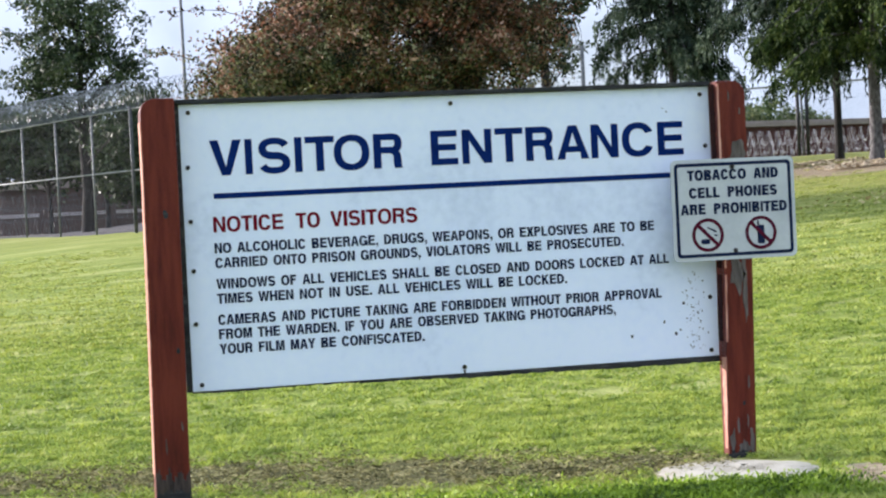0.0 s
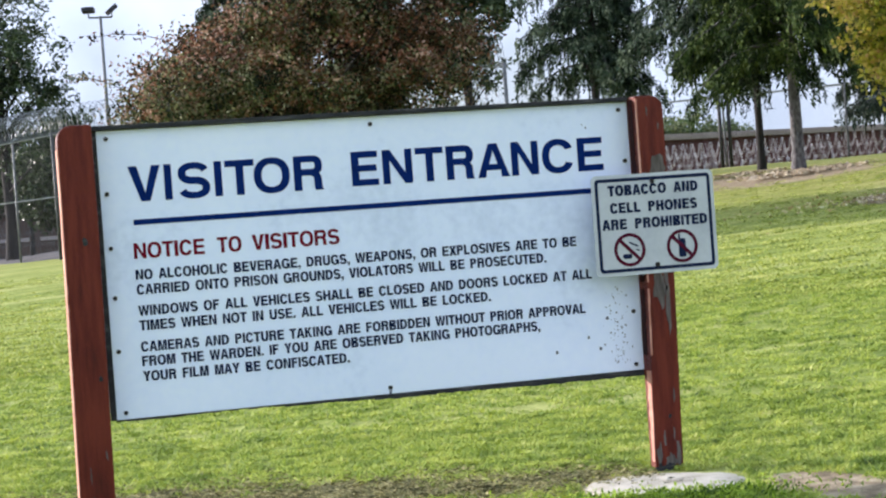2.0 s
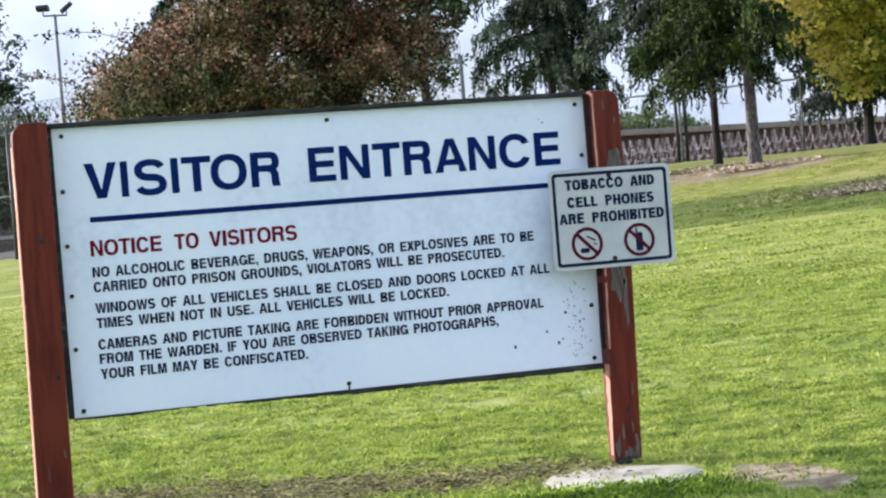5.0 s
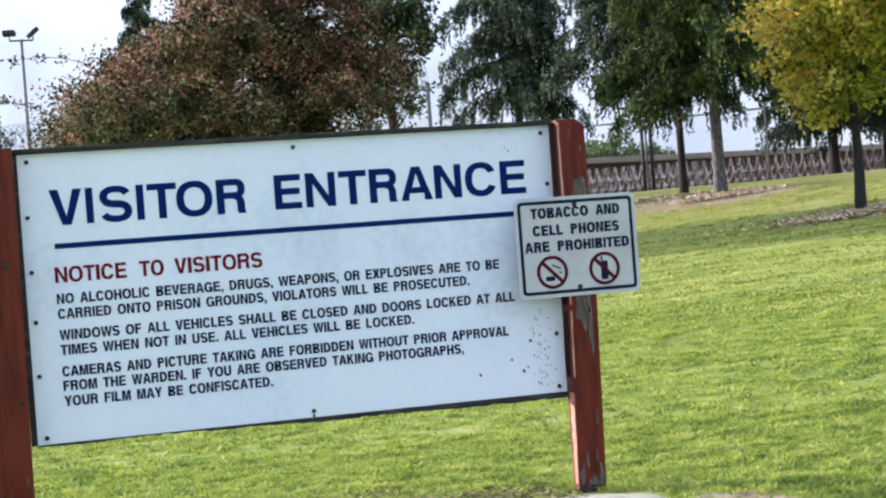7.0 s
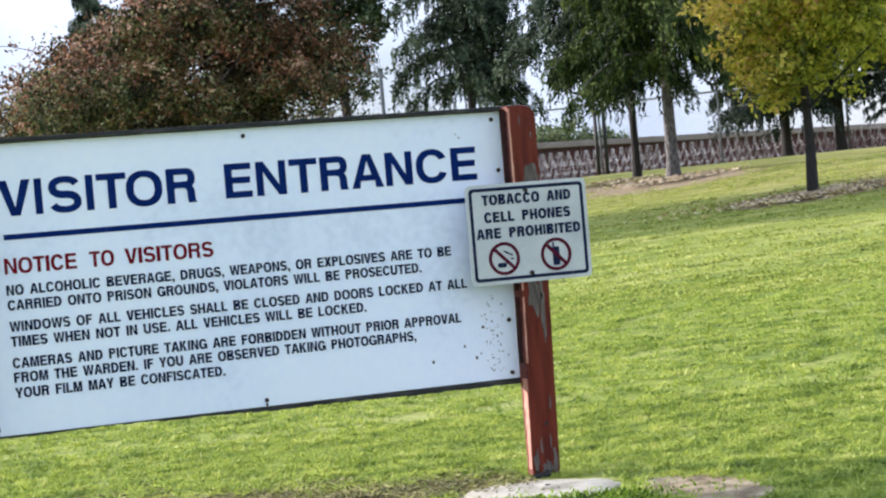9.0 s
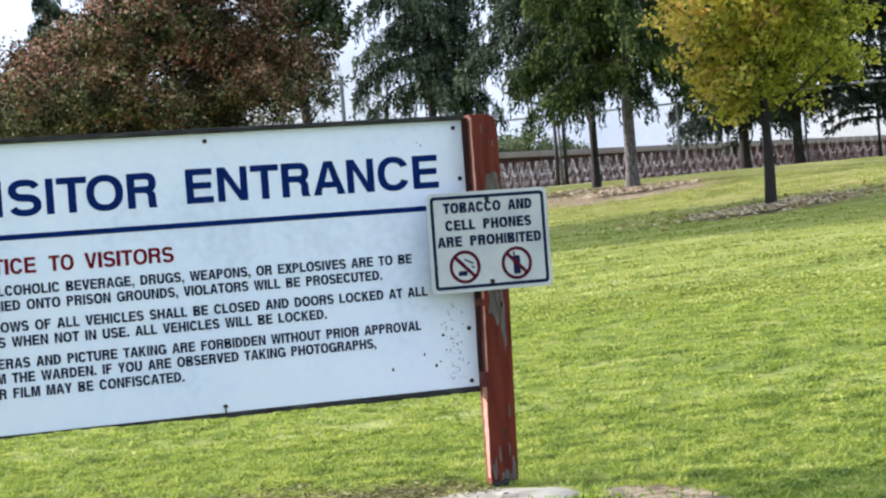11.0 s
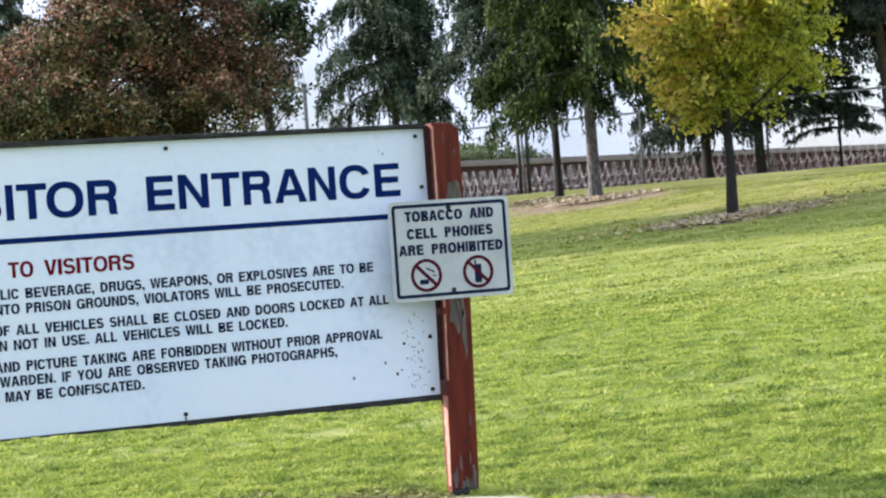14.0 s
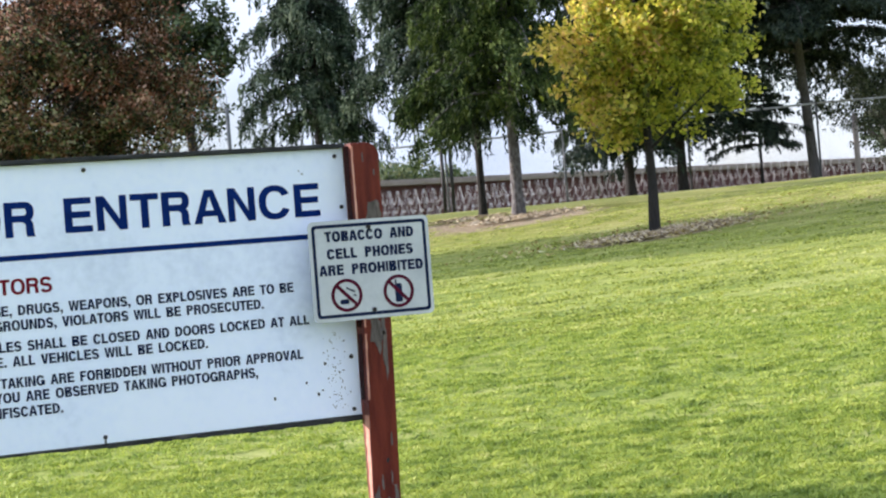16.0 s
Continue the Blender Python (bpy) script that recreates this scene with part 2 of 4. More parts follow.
def part(name, shape, mat, parent, label="", smooth=False):
    me = shape.mesh(name, mat, smooth) if isinstance(shape, Shape) else shape
    ob = new(name, me)
    ob.parent = parent
    return tagged(ob, label)


def thing(name, at, label, category, group="", kind=""):
    ob = new(name)
    ob.location, ob.empty_display_size = at, 0.2
    return tagged(ob, label, category, group, kind)


def bevelled(shape, name, mat, width, segments=2):
    me = shape.mesh(name, mat)
    bm = bmesh.new()
    bm.from_mesh(me)
    bmesh.ops.bevel(bm, geom=[e for e in bm.edges if e.calc_face_angle(0.0) > 0.2], offset=width, segments=segments, affect="EDGES", profile=0.6)
    bm.to_mesh(me)
    bm.free()
    return me


def leaf_mesh(name, mat, centre, along, across, length, width, fold=0.25):
    """One mesh of many four-cornered leaves, slightly folded, from arrays."""
    n = len(centre)
    along /= np.linalg.norm(along, axis=1)[:, None] + 1e-9
    normal = np.cross(along, across)
    normal /= np.linalg.norm(normal, axis=1)[:, None] + 1e-9
    side = np.cross(normal, along)
    L, Wd = np.broadcast_to(length, n)[:, None], np.broadcast_to(width, n)[:, None]
    v = np.empty((n, 4, 3))
    v[:, 0] = centre - along * L / 2
    v[:, 1] = centre + side * Wd / 2 + normal * Wd * fold
    v[:, 2] = centre + along * L / 2
    v[:, 3] = centre - side * Wd / 2 + normal * Wd * fold
    me = bpy.data.meshes.new(name)
    me.vertices.add(4 * n), me.loops.add(4 * n), me.polygons.add(n)
    me.vertices.foreach_set("co", v.ravel())
    me.loops.foreach_set("vertex_index", np.arange(4 * n, dtype=np.int32))
    me.polygons.foreach_set("loop_start", np.arange(0, 4 * n, 4, dtype=np.int32))
    me.update(calc_edges=True)
    me.materials.append(mat)
    return me


# ---- the lie of the land ----
EX, EY = -0.735, -7.93


def rise(x, y):
    u = 0.86 * x + 0.40 * y
    cap = 1.05 + 0.0815 * np.maximum(0, x - 2)
    total = 0
    for d in (-2.5, -1.2, 0.0, 1.2, 2.5):
        total = total + np.interp(u + d, (3, 14, 24, 30, 36, 46, 62, 74, 100), (0, 0.5, 1.2, 1.92, 2.2, 2.62, 2.75, 3.4, 3.6))
    return np.minimum(total / 5, cap)


def spot(bearing, distance, dz=0.0):
    """A place on the ground, by its bearing in degrees from +y and its distance from the stopping place."""
    x, y = EX + distance * math.sin(radians(bearing)), EY + distance * math.cos(radians(bearing))
    return x, y, float(rise(x, y)) + dz


BARE_SPOTS = [  # centre x, y, half-widths, strength
    (-0.9, 1.05, 0.7, 0.5, 0.70), (0.1, 0.75, 0.7, 0.55, 0.74), (0.9, 0.32, 0.75, 0.55, 0.74), (1.7, 0.0, 0.55, 0.4, 0.68), (2.74, -1.0, 0.20, 0.38, 1.45), (-0.15, 0.0, 0.35, 0.3, 0.45),
    (*spot(30.6, 34.6)[:2], 1.6, 0.85, 1.2), (*spot(26.2, 44.6)[:2], 2.3, 2.0, 0.85), (*spot(24.2, 47.0)[:2], 2.0, 1.5, 0.6)]


def bareness(x, y):
    b = 0 * x
    for cx, cy, rx, ry, s in BARE_SPOTS:
        b = np.maximum(b, s * np.clip(1.6 - 1.1 * np.hypot((x - cx) / rx, (y - cy) / ry), 0, 1))
    return b


def ground_material():
    m = bpy.data.materials.new("mown_lawn_soil")
    m.use_nodes = True
    n, l = m.node_tree.nodes, m.node_tree.links
    b = n["Principled BSDF"]
    b.inputs["Roughness"].default_value = 0.9
    b.inputs["Specular IOR Level"].default_value = 0.15
    geo = n.new("ShaderNodeNewGeometry")

    def noise_at(scale, detail, stretch):
        mp, ns = n.new("ShaderNodeMapping"), n.new("ShaderNodeTexNoise")
        mp.inputs["Scale"].default_value = stretch
        mp.inputs["Rotation"].default_value = (0, 0, radians(-12))
        ns.inputs["Scale"].default_value, ns.inputs["Detail"].default_value, ns.inputs["Roughness"].default_value = scale, detail, 0.65
        l.new(geo.outputs["Position"], mp.inputs["Vector"])
        l.new(mp.outputs["Vector"], ns.inputs["Vector"])
        return ns.outputs["Fac"]

    def ramp(fac, stops):
        r = n.new("ShaderNodeValToRGB")
        while len(r.color_ramp.elements) < len(stops):
            r.color_ramp.elements.new(0.5)
        for e, (p, c) in zip(r.color_ramp.elements, stops):
            e.position, e.color = p, (*c, 1)
        l.new(fac, r.inputs["Fac"])
        return r.outputs["Color"]

    def mix(fac, a, c):
        mx = n.new("ShaderNodeMix")
        mx.data_type = "RGBA"
        l.new(fac, mx.inputs["Factor"]), l.new(a, mx.inputs["A"]), l.new(c, mx.inputs["B"])
        return mx.outputs["Result"]

    fine = ramp(noise_at(16, 8, (1, 0.8, 1)), ((0.3, (0.06, 0.095, 0.014)), (0.5, (0.235, 0.31, 0.050)), (0.72, (0.52, 0.52, 0.16))))
    streak = ramp(noise_at(0.55, 6, (0.5, 2.2, 1)), ((0.36, (0.13, 0.20, 0.03)), (0.5, (0.28, 0.34, 0.06)), (0.64, (0.54, 0.53, 0.20))))
    half = n.new("ShaderNodeValue")
    half.outputs[0].default_value = 0.55
    grass = mix(half.outputs[0], fine, streak)
    height = n.new("ShaderNodeSeparateXYZ")
    l.new(geo.outputs["Position"], height.inputs["Vector"])
    dry = ramp(noise_at(0.9, 7, (0.6, 1.6, 1)), ((0.34, (0.125, 0.14, 0.026)), (0.5, (0.25, 0.245, 0.055)), (0.66, (0.45, 0.39, 0.16))))
    hill = n.new("ShaderNodeMapRange")
    hill.inputs["From Min"].default_value, hill.inputs["From Max"].default_value, hill.inputs["To Max"].default_value = 0.4, 1.5, 0.75
    l.new(height.outputs["Z"], hill.inputs["Value"])
    grass = mix(hill.outputs["Result"], grass, dry)
    soil = ramp(noise_at(9, 8, (1, 1, 1)), ((0.3, (0.13, 0.10, 0.06)), (0.5, (0.35, 0.275, 0.175)), (0.7, (0.58, 0.49, 0.34))))
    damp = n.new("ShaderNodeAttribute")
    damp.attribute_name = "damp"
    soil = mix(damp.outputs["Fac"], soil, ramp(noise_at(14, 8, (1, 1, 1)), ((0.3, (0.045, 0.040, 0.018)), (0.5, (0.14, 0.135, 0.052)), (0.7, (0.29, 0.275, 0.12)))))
    worn = n.new("ShaderNodeAttribute")
    worn.attribute_name = "worn"
    fray = n.new("ShaderNodeMath")
    fray.operation = "MULTIPLY_ADD"
    l.new(noise_at(7, 6, (1, 1, 1)), fray.inputs[0])
    fray.inputs[1].default_value = 0.9
    l.new(worn.outputs["Fac"], fray.inputs[2])
    edge = ramp(fray.outputs[0], ((0.80, (0, 0, 0)), (1.0, (1, 1, 1))))
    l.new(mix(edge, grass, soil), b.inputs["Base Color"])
    bp = n.new("ShaderNodeBump")
    bp.inputs["Strength"].default_value, bp.inputs["Distance"].default_value = 0.9, 0.05
    l.new(noise_at(22, 8, (1, 1, 1)), bp.inputs["Height"])
    l.new(bp.outputs["Normal"], b.inputs["Normal"])
    return m


def make_ground():
    xs = np.concatenate((-np.geomspace(3000, 14, 16), np.arange(-12, -2, 0.5), np.arange(-2, 5, 0.1), np.arange(5, 30, 0.4), np.arange(30, 110, 1.6), np.geomspace(112, 3000, 16)))
    ys = np.concatenate((-np.geomspace(3000, 14, 16), np.arange(-12, -3, 0.5), np.arange(-3, 3, 0.1), np.arange(3, 30, 0.4), np.arange(30, 130, 1.6), np.geomspace(132, 3000, 16)))
    gx, gy = np.meshgrid(xs, ys)
    gz = rise(gx, gy) - 0.04
    bumps = np.array([noise.noise((x * 0.25, y * 0.25, 3.0)) for x, y in zip(gx.ravel(), gy.ravel())]).reshape(gx.shape)
    gz = gz + 0.05 * bumps * np.clip((np.hypot(gx - 1.2, gy) - 3) / 10, 0, 1)
    nx, ny = len(xs), len(ys)
    i = np.arange(nx * ny).reshape(ny, nx)
    faces = np.stack((i[:-1, :-1], i[:-1, 1:], i[1:, 1:], i[1:, :-1]), -1).reshape(-1, 4)
    me = bpy.data.meshes.new("ground")
    me.from_pydata(np.stack((gx, gy, gz), -1).reshape(-1, 3).tolist(), [], faces.tolist())
    me.attributes.new("worn", "FLOAT", "POINT").data.foreach_set("value", bareness(gx, gy).ravel())
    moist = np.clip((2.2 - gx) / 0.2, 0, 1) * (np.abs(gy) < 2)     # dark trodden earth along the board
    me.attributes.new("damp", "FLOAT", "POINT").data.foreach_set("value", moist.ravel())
    me.polygons.foreach_set("use_smooth", [True] * len(me.polygons))
    me.materials.append(ground_material())
    tagged(new("ground", me), "mown green lawn with worn bare patches, rising gently", "lawn", kind="structure")


make_ground()


def make_grass():
    rng = np.random.default_rng(5)
    kinds = ((75000, 6.6, 11, 0.040, 0.008), (75000, 10.5, 20, 0.042, 0.013), (65000, 18, 46, 0.045, 0.026))
    sets = []
    for count, near, far, tall, wide in kinds:
        a = np.radians(rng.uniform(-9, 46, count))
        d = near + (far - near) * rng.uniform(0, 1, count) ** (0.8 if far < 40 else 1.3)
        x, y = EX + d * np.sin(a), EY + d * np.cos(a)
        keep = bareness(x, y) < rng.uniform(0.3, 0.75, count)
        keep &= np.hypot((x - 2.222) / 0.375, (y + 0.47) / 0.36) > 1
        x, y = x[keep][::5], y[keep][::5]
        tuft = rng.uniform(0.55, 1.35, len(x))
        for _ in range(3):
            n = len(x) * 5
            cx, cy, vigour = (np.repeat(q, 5) for q in (x, y, tuft))
            a = rng.uniform(0, 2 * np.pi, n)
            lean = rng.uniform(0.5, 2.6, n)
            along = np.stack((np.cos(a) * lean, np.sin(a) * lean, np.ones(n)), 1)
            across = np.stack((-np.sin(a), np.cos(a), 0 * a), 1) + rng.normal(0, 0.3, (n, 3))
            h = tall * rng.uniform(0.5, 1.2, n) * vigour
            px, py = cx + rng.normal(0, wide * 2.6, n), cy + rng.normal(0, wide * 2.6, n)
            c = np.stack((px, py, rise(px, py) - 0.042 + h * 0.35), 1)
            sets.append((c, along, across, h, wide * rng.uniform(0.6, 1.3, n)))
    for name, mat, chosen, label in (("grass", BLADE, sets[:6], "short mown grass blades, bright green with straw tips"), ("hill_grass", DRYBLADE, sets[6:], "drier olive grass on the rising lawn")):
        c, al, ac, h, w = (np.concatenate(s) for s in zip(*chosen))
        tagged(new(name, leaf_mesh(name, mat, c, al, ac, h, w)), label, "grass", kind="stuff")
    # dead stems matted over the worn strip behind the board
    sets = []
    for cx, cy, rx, ry, _ in BARE_SPOTS[:4]:
        count = 3600
        x, y = cx + rx * rng.uniform(-1.1, 1.1, count), cy + ry * rng.normal(0, 0.55, count)
        along = rng.normal(0, 1, (count, 3)) * np.array((1, 1, 0.28))
        c = np.stack((x, y, rise(x, y) + rng.uniform(-0.036, -0.018, count)), 1)
        sets.append((c, along, rng.normal(0, 1, (count, 3)), rng.uniform(0.02, 0.05, count), rng.uniform(0.004, 0.009, count)))
    c, al, ac, h, w = (np.concatenate(q) for q in zip(*sets))
    tagged(new("dead_grass", leaf_mesh("dead_grass", THATCH, c, al, ac, h, w)), "brown dead grass matted over worn earth", "grass", kind="stuff")
    # taller tufts round the footing and along the bare strip
    sets = []
    for cx, cy, rx, ry, count in ((1.72, -1.08, 0.6, 0.16, 13000), (0.4, -0.9, 1.2, 0.2, 8000)):
        x, y = rng.normal(cx, rx * 0.55, count), rng.normal(cy, ry * 0.7, count)
        along = rng.normal(0, 0.7, (count, 3)) + np.array((0, -0.2, 0.7))
        c = np.stack((x, y, rng.uniform(-0.04, 0.03, count)), 1)
        sets.append((c, along, rng.normal(0, 1, (count, 3)), rng.uniform(0.014, 0.034, count), rng.uniform(0.006, 0.014, count)))
    c, al, ac, h, w = (np.concatenate(s) for s in zip(*sets))
    tagged(new("weeds", leaf_mesh("weeds", WEED, c, al, ac, h, w)), "bright green clover and unmown tufts by the concrete footing", "weeds", kind="stuff")


make_grass()

# ---- the large notice board ----
BOARD_L, BOARD_R, BOARD_B, BOARD_T = -0.040, 2.346, 0.432, 1.652


ADVANCE = dict(zip("ABCDEFGHIJKLMNOPQRSTUVWXYZ,.", (722, 722, 722, 722, 667, 611, 778, 722, 278, 556, 722, 611, 833, 722, 778, 667, 778, 722, 667, 611, 722, 667, 944, 667, 667, 611, 278, 278)))
BEARING = dict(zip("ABCDEFGHIJKLMNOPQRSTUVWXYZ,.", (12, 43, 27, 43, 43, 43, 27, 43, 41, 19, 43, 43, 43, 43, 27, 43, 27, 43, 25, 12, 43, 11, 6, 9, 9, 16, 40, 40)))
GLYPHS = {}


def bow(cx, cy, rx, ry, a0, a1, n=14):
    """Points of a slightly squared ellipse, from angle a0 to a1 in degrees."""
    out = []
    for i in range(n + 1):
        w = radians(a0 + (a1 - a0) * i / n)
        c, d = math.cos(w), math.sin(w)
        out.append((cx + rx * math.copysign(abs(c) ** 0.88, c), cy + ry * math.copysign(abs(d) ** 0.88, d)))
    return out


def block(*steps):
    """A closed outline from x, y pairs."""
    return list(zip(steps[::2], steps[1::2]))


def outlines(ch, w, s, h):
    """The outline and counters of a grotesque capital one high and w wide, with stems s and bars h thick."""
    m, g, r = w / 2, s * 1.10, 0.5
    if ch == "I":
        return [block(0, 0, w, 0, w, 1, 0, 1)]
    if ch == "L":
        return [block(0, 0, w, 0, w, h, s, h, s, 1, 0, 1)]
    if ch == "E":
        return [block(0, 0, w, 0, w, h, s, h, s, r - h * 0.45, w * 0.94, r - h * 0.45, w * 0.94, r + h * 0.55, s, r + h * 0.55, s, 1 - h, w * 0.985, 1 - h, w * 0.985, 1, 0, 1)]
    if ch == "F":
        return [block(0, 0, s, 0, s, 0.42, w * 0.9, 0.42, w * 0.9, 0.42 + h, s, 0.42 + h, s, 1 - h, w, 1 - h, w, 1, 0, 1)]
    if ch == "T":
        return [block(m - s / 2, 0, m + s / 2, 0, m + s / 2, 1 - h, w, 1 - h, w, 1, 0, 1, 0, 1 - h, m - s / 2, 1 - h)]
    if ch == "H":
        return [block(0, 0, s, 0, s, r - h / 2, w - s, r - h / 2, w - s, 0, w, 0, w, 1, w - s, 1, w - s, r + h / 2, s, r + h / 2, s, 1, 0, 1)]
    if ch == "N":
        return [block(0, 0, s * 0.95, 0, s * 0.95, 0.69, w - s * 1.05, 0, w, 0, w, 1, w - s * 0.95, 1, w - s * 0.95, 0.31, s * 1.05, 1, 0, 1)]
    if ch == "M":
        return [block(0, 0, s * 0.9, 0, s * 0.9, 0.76, m - s * 0.45, 0, m + s * 0.45, 0, w - s * 0.9, 0.76, w - s * 0.9, 0, w, 0, w, 1, w - s * 1.35, 1, m, 0.27, s * 1.35, 1, 0, 1)]
    if ch == "V":
        return [block(m - g * 0.52, 0, m + g * 0.52, 0, w, 1, w - g, 1, m, 0.24, g, 1, 0, 1)]
    if ch == "W":
        k = s * 0.95
        return [block(0.19 * w, 0, 0.19 * w + k, 0, m, 0.70, 0.81 * w - k, 0, 0.81 * w, 0, w, 1, w - k, 1, 0.81 * w - k * 0.55, 0.27, m + k / 2, 1, m - k / 2, 1, 0.19 * w + k * 0.55, 0.27, k, 1, 0, 1)]
    if ch == "A":
        lo, hi = 0.21, 0.21 + h * 0.95
        run = lambda y: g + (m - g) * y / 0.80
        return [block(0, 0, g, 0, run(lo) - g * 0.16, lo, w - run(lo) + g * 0.16, lo, w - g, 0, w, 0, m + g * 0.54, 1, m - g * 0.54, 1), block(run(hi), hi, m, 0.80, w - run(hi), hi)]
    if ch == "K":
        return [block(0, 0, s, 0, s, 0.30, 0.40 * w, 0.46, w - g * 1.12, 0, w, 0, 0.58 * w, 0.60, 0.98 * w, 1, w - g * 1.2, 1, s, 0.56, s, 1, 0, 1)]
    if ch == "X":
        return [block(0, 0, g * 1.1, 0, m, 0.34, w - g * 1.1, 0, w, 0, m + g * 0.65, 0.51, w * 0.98, 1, w * 0.98 - g * 1.1, 1, m, 0.67, w * 0.02 + g * 1.1, 1, w * 0.02, 1, m - g * 0.65, 0.51)]
    if ch == "Y":
        return [block(m - s / 2, 0, m + s / 2, 0, m + s / 2, 0.40, w, 1, w - g * 1.08, 1, m, 0.58, g * 1.08, 1, 0, 1, m - s / 2, 0.40)]
    if ch == "U":
        return [block(0, 1) + bow(m, 0.36, m, 0.375, 180, 360) + block(w, 1, w - s, 1) + bow(m, 0.37, m - s, 0.37 - h, 360, 180) + block(s, 1)]
    if ch == "O":
        return [bow(m, 0.5, m, 0.515, 0, 360, 40)[:-1], bow(m, 0.5, m - s, 0.515 - h, 0, 360, 40)[:-1]]
    if ch == "C":
        return [bow(m, 0.5, m, 0.515, 24, 336, 34) + bow(m, 0.5, m - s, 0.515 - h, 330, 30, 30)]
    if ch == "G":
        return [bow(m, 0.5, m, 0.515, 24, 306, 30) + block(w * 0.86, 0.11, w * 0.88, 0, w, 0, w, 0.53, w * 0.55, 0.53, w * 0.55, 0.53 - h, w - s, 0.53 - h) + bow(m, 0.5, m - s, 0.515 - h, 325, 30, 28)]
    if ch == "D":
        return [block(0, 0) + bow(w - 0.46, 0.5, 0.46, 0.5, -90, 90, 20) + block(0, 1), block(s, h) + bow(w - 0.46, 0.5, 0.46 - s, 0.5 - h, -90, 90, 20) + block(s, 1 - h)]
    if ch in "PR":
        q = (1 - 0.42 if ch == "P" else 1 - 0.43) / 2
        bowl = bow(w * 0.98 - q, 1 - q, q, q, -90, 90, 14)
        hole = block(s, 1 - 2 * q + h) + bow(w * 0.98 - q, 1 - q, q - s * 0.96, q - h, -90, 90, 12) + block(s, 1 - h)
        if ch == "P":
            return [block(0, 0, s, 0, s, 1 - 2 * q) + bowl + block(0, 1), hole]
        leg = block(0, 0, s, 0, s, 0.43, w * 0.55, 0.43) + bow(w * 0.50, 0.30, w * 0.445 - s, 0.13, 90, 0, 6) + block(w * 0.945 - s, 0.10, w - s * 1.08, 0, w, 0, w * 0.955, 0.07, w * 0.945, 0.30, w * 0.93, 0.39, w * 0.88, 0.455)
        return [leg + bowl[3:] + block(0, 1), hole]
    if ch == "B":
        q, p = 0.235, 0.265
        return [block(0, 0) + bow(w - p, p, p, p, -90, 68, 12) + bow(w * 0.96 - q, 1 - q, q, q, -68, 90, 12) + block(0, 1),
                block(s, h) + bow(w - p, p - 0.005, p - s, p - h * 0.98, -90, 90, 10) + block(s, 2 * p - h - 0.01), block(s, 1 - 2 * q + h * 0.82) + bow(w * 0.96 - q, 1 - q, q - s, q - h * 0.9, -90, 90, 10) + block(s, 1 - h)]
    if ch == "S":
        ry = (1.03 - h) / 4
        spine = bow(m, 0.5 + ry, m - s * 0.54, ry, 16, 262, 24) + bow(m, 0.5 - ry, m - s * 0.5, ry, 82, -164, 24)
        left, right = [], []
        for i, (x, y) in enumerate(spine):
            (ax, ay), (bx, by) = spine[max(i - 1, 0)], spine[min(i + 1, len(spine) - 1)]
            d = math.hypot(bx - ax, by - ay)
            nx, ny = (ay - by) / d, (bx - ax) / d
            t = math.hypot(nx * s, ny * h * (1.12 if 18 < i < 32 else 1.0)) / 2
            left.append((x + nx * t, y + ny * t)), right.append((x - nx * t, y - ny * t))
        return [left + right[::-1]]
    if ch == ",":
        return [block(0, -0.22, w * 0.45, -0.20, w, -0.08, w, h * 1.1, 0, h * 1.1, 0, 0, w * 0.5, 0, w * 0.45, -0.10)]
    return [block(0, 0, w, 0, w, h * 1.1, 0, h * 1.1)]


def glyph(letter, wide, stem, bar):
    """The filled flat shape of one capital, one high: points and faces."""
    key = letter, round(wide, 3), stem, bar
    if key not in GLYPHS:
        loops = [[Vector((x, y, 0)) for x, y in o] for o in outlines(letter, wide, stem, bar)]
        co = np.array([tuple(p)[:2] for o in loops for p in o])
        faces = []
        for f in tessellate_polygon(loops):
            (ax, ay), (bx, by), (cx, cy) = (co[i] for i in f)
            faces.append(tuple(f) if (bx - ax) * (cy - ay) > (by - ay) * (cx - ax) else tuple(reversed(f)))
        GLYPHS[key] = co, faces
    return GLYPHS[key]


def lettering(text, mat, name, parent, x0, x1, z, cap, y, stem=0.2, bar=0.17, gap=0.46, label="", spans=None):
    """A line of raised grotesque capitals from x0 to x1, foot at z, capitals cap high; each word a part. gap: a space, in ems."""
    units = [gap * 1000 if ch == " " else ADVANCE[ch] for ch in text]
    first, last = BEARING[text[0]], BEARING[text[-1]]
    k = (x1 - x0) / (sum(units) - first - last)
    pen, made, word = x0 - first * k, [], None
    for i, ch in enumerate(text + " "):
        if ch == " ":
            if word is not None:
                me = bpy.data.meshes.new(name)
                me.from_pydata(word[0], [], word[1])
                me.materials.append(mat)
                made.append(part(name, me, mat, parent, label))
            word = None
            pen += gap * 1000 * k
            continue
        word = word or ([], [])
        left, right = spans[i] if spans else (pen + BEARING[ch] * k, pen + (ADVANCE[ch] - BEARING[ch]) * k)
        co, faces = glyph(ch, (right - left) / cap, stem, bar)
        px, pz = left + co[:, 0] * cap, z + co[:, 1] * cap
        n, m = len(word[0]), len(co)
        word[0].extend([(a, y - 0.001, b) for a, b in zip(px, pz)] + [(a, y, b) for a, b in zip(px, pz)])
        edges = {}
        for f in faces:
            word[1].append(tuple(n + j for j in f))
            for p, q in zip(f, f[1:] + f[:1]):
                edges[p, q] = True
        for p, q in edges:
            if (q, p) not in edges:
                word[1].append((n + q, n + p, n + m + p, n + m + q))
        pen += ADVANCE[ch] * k
    return made


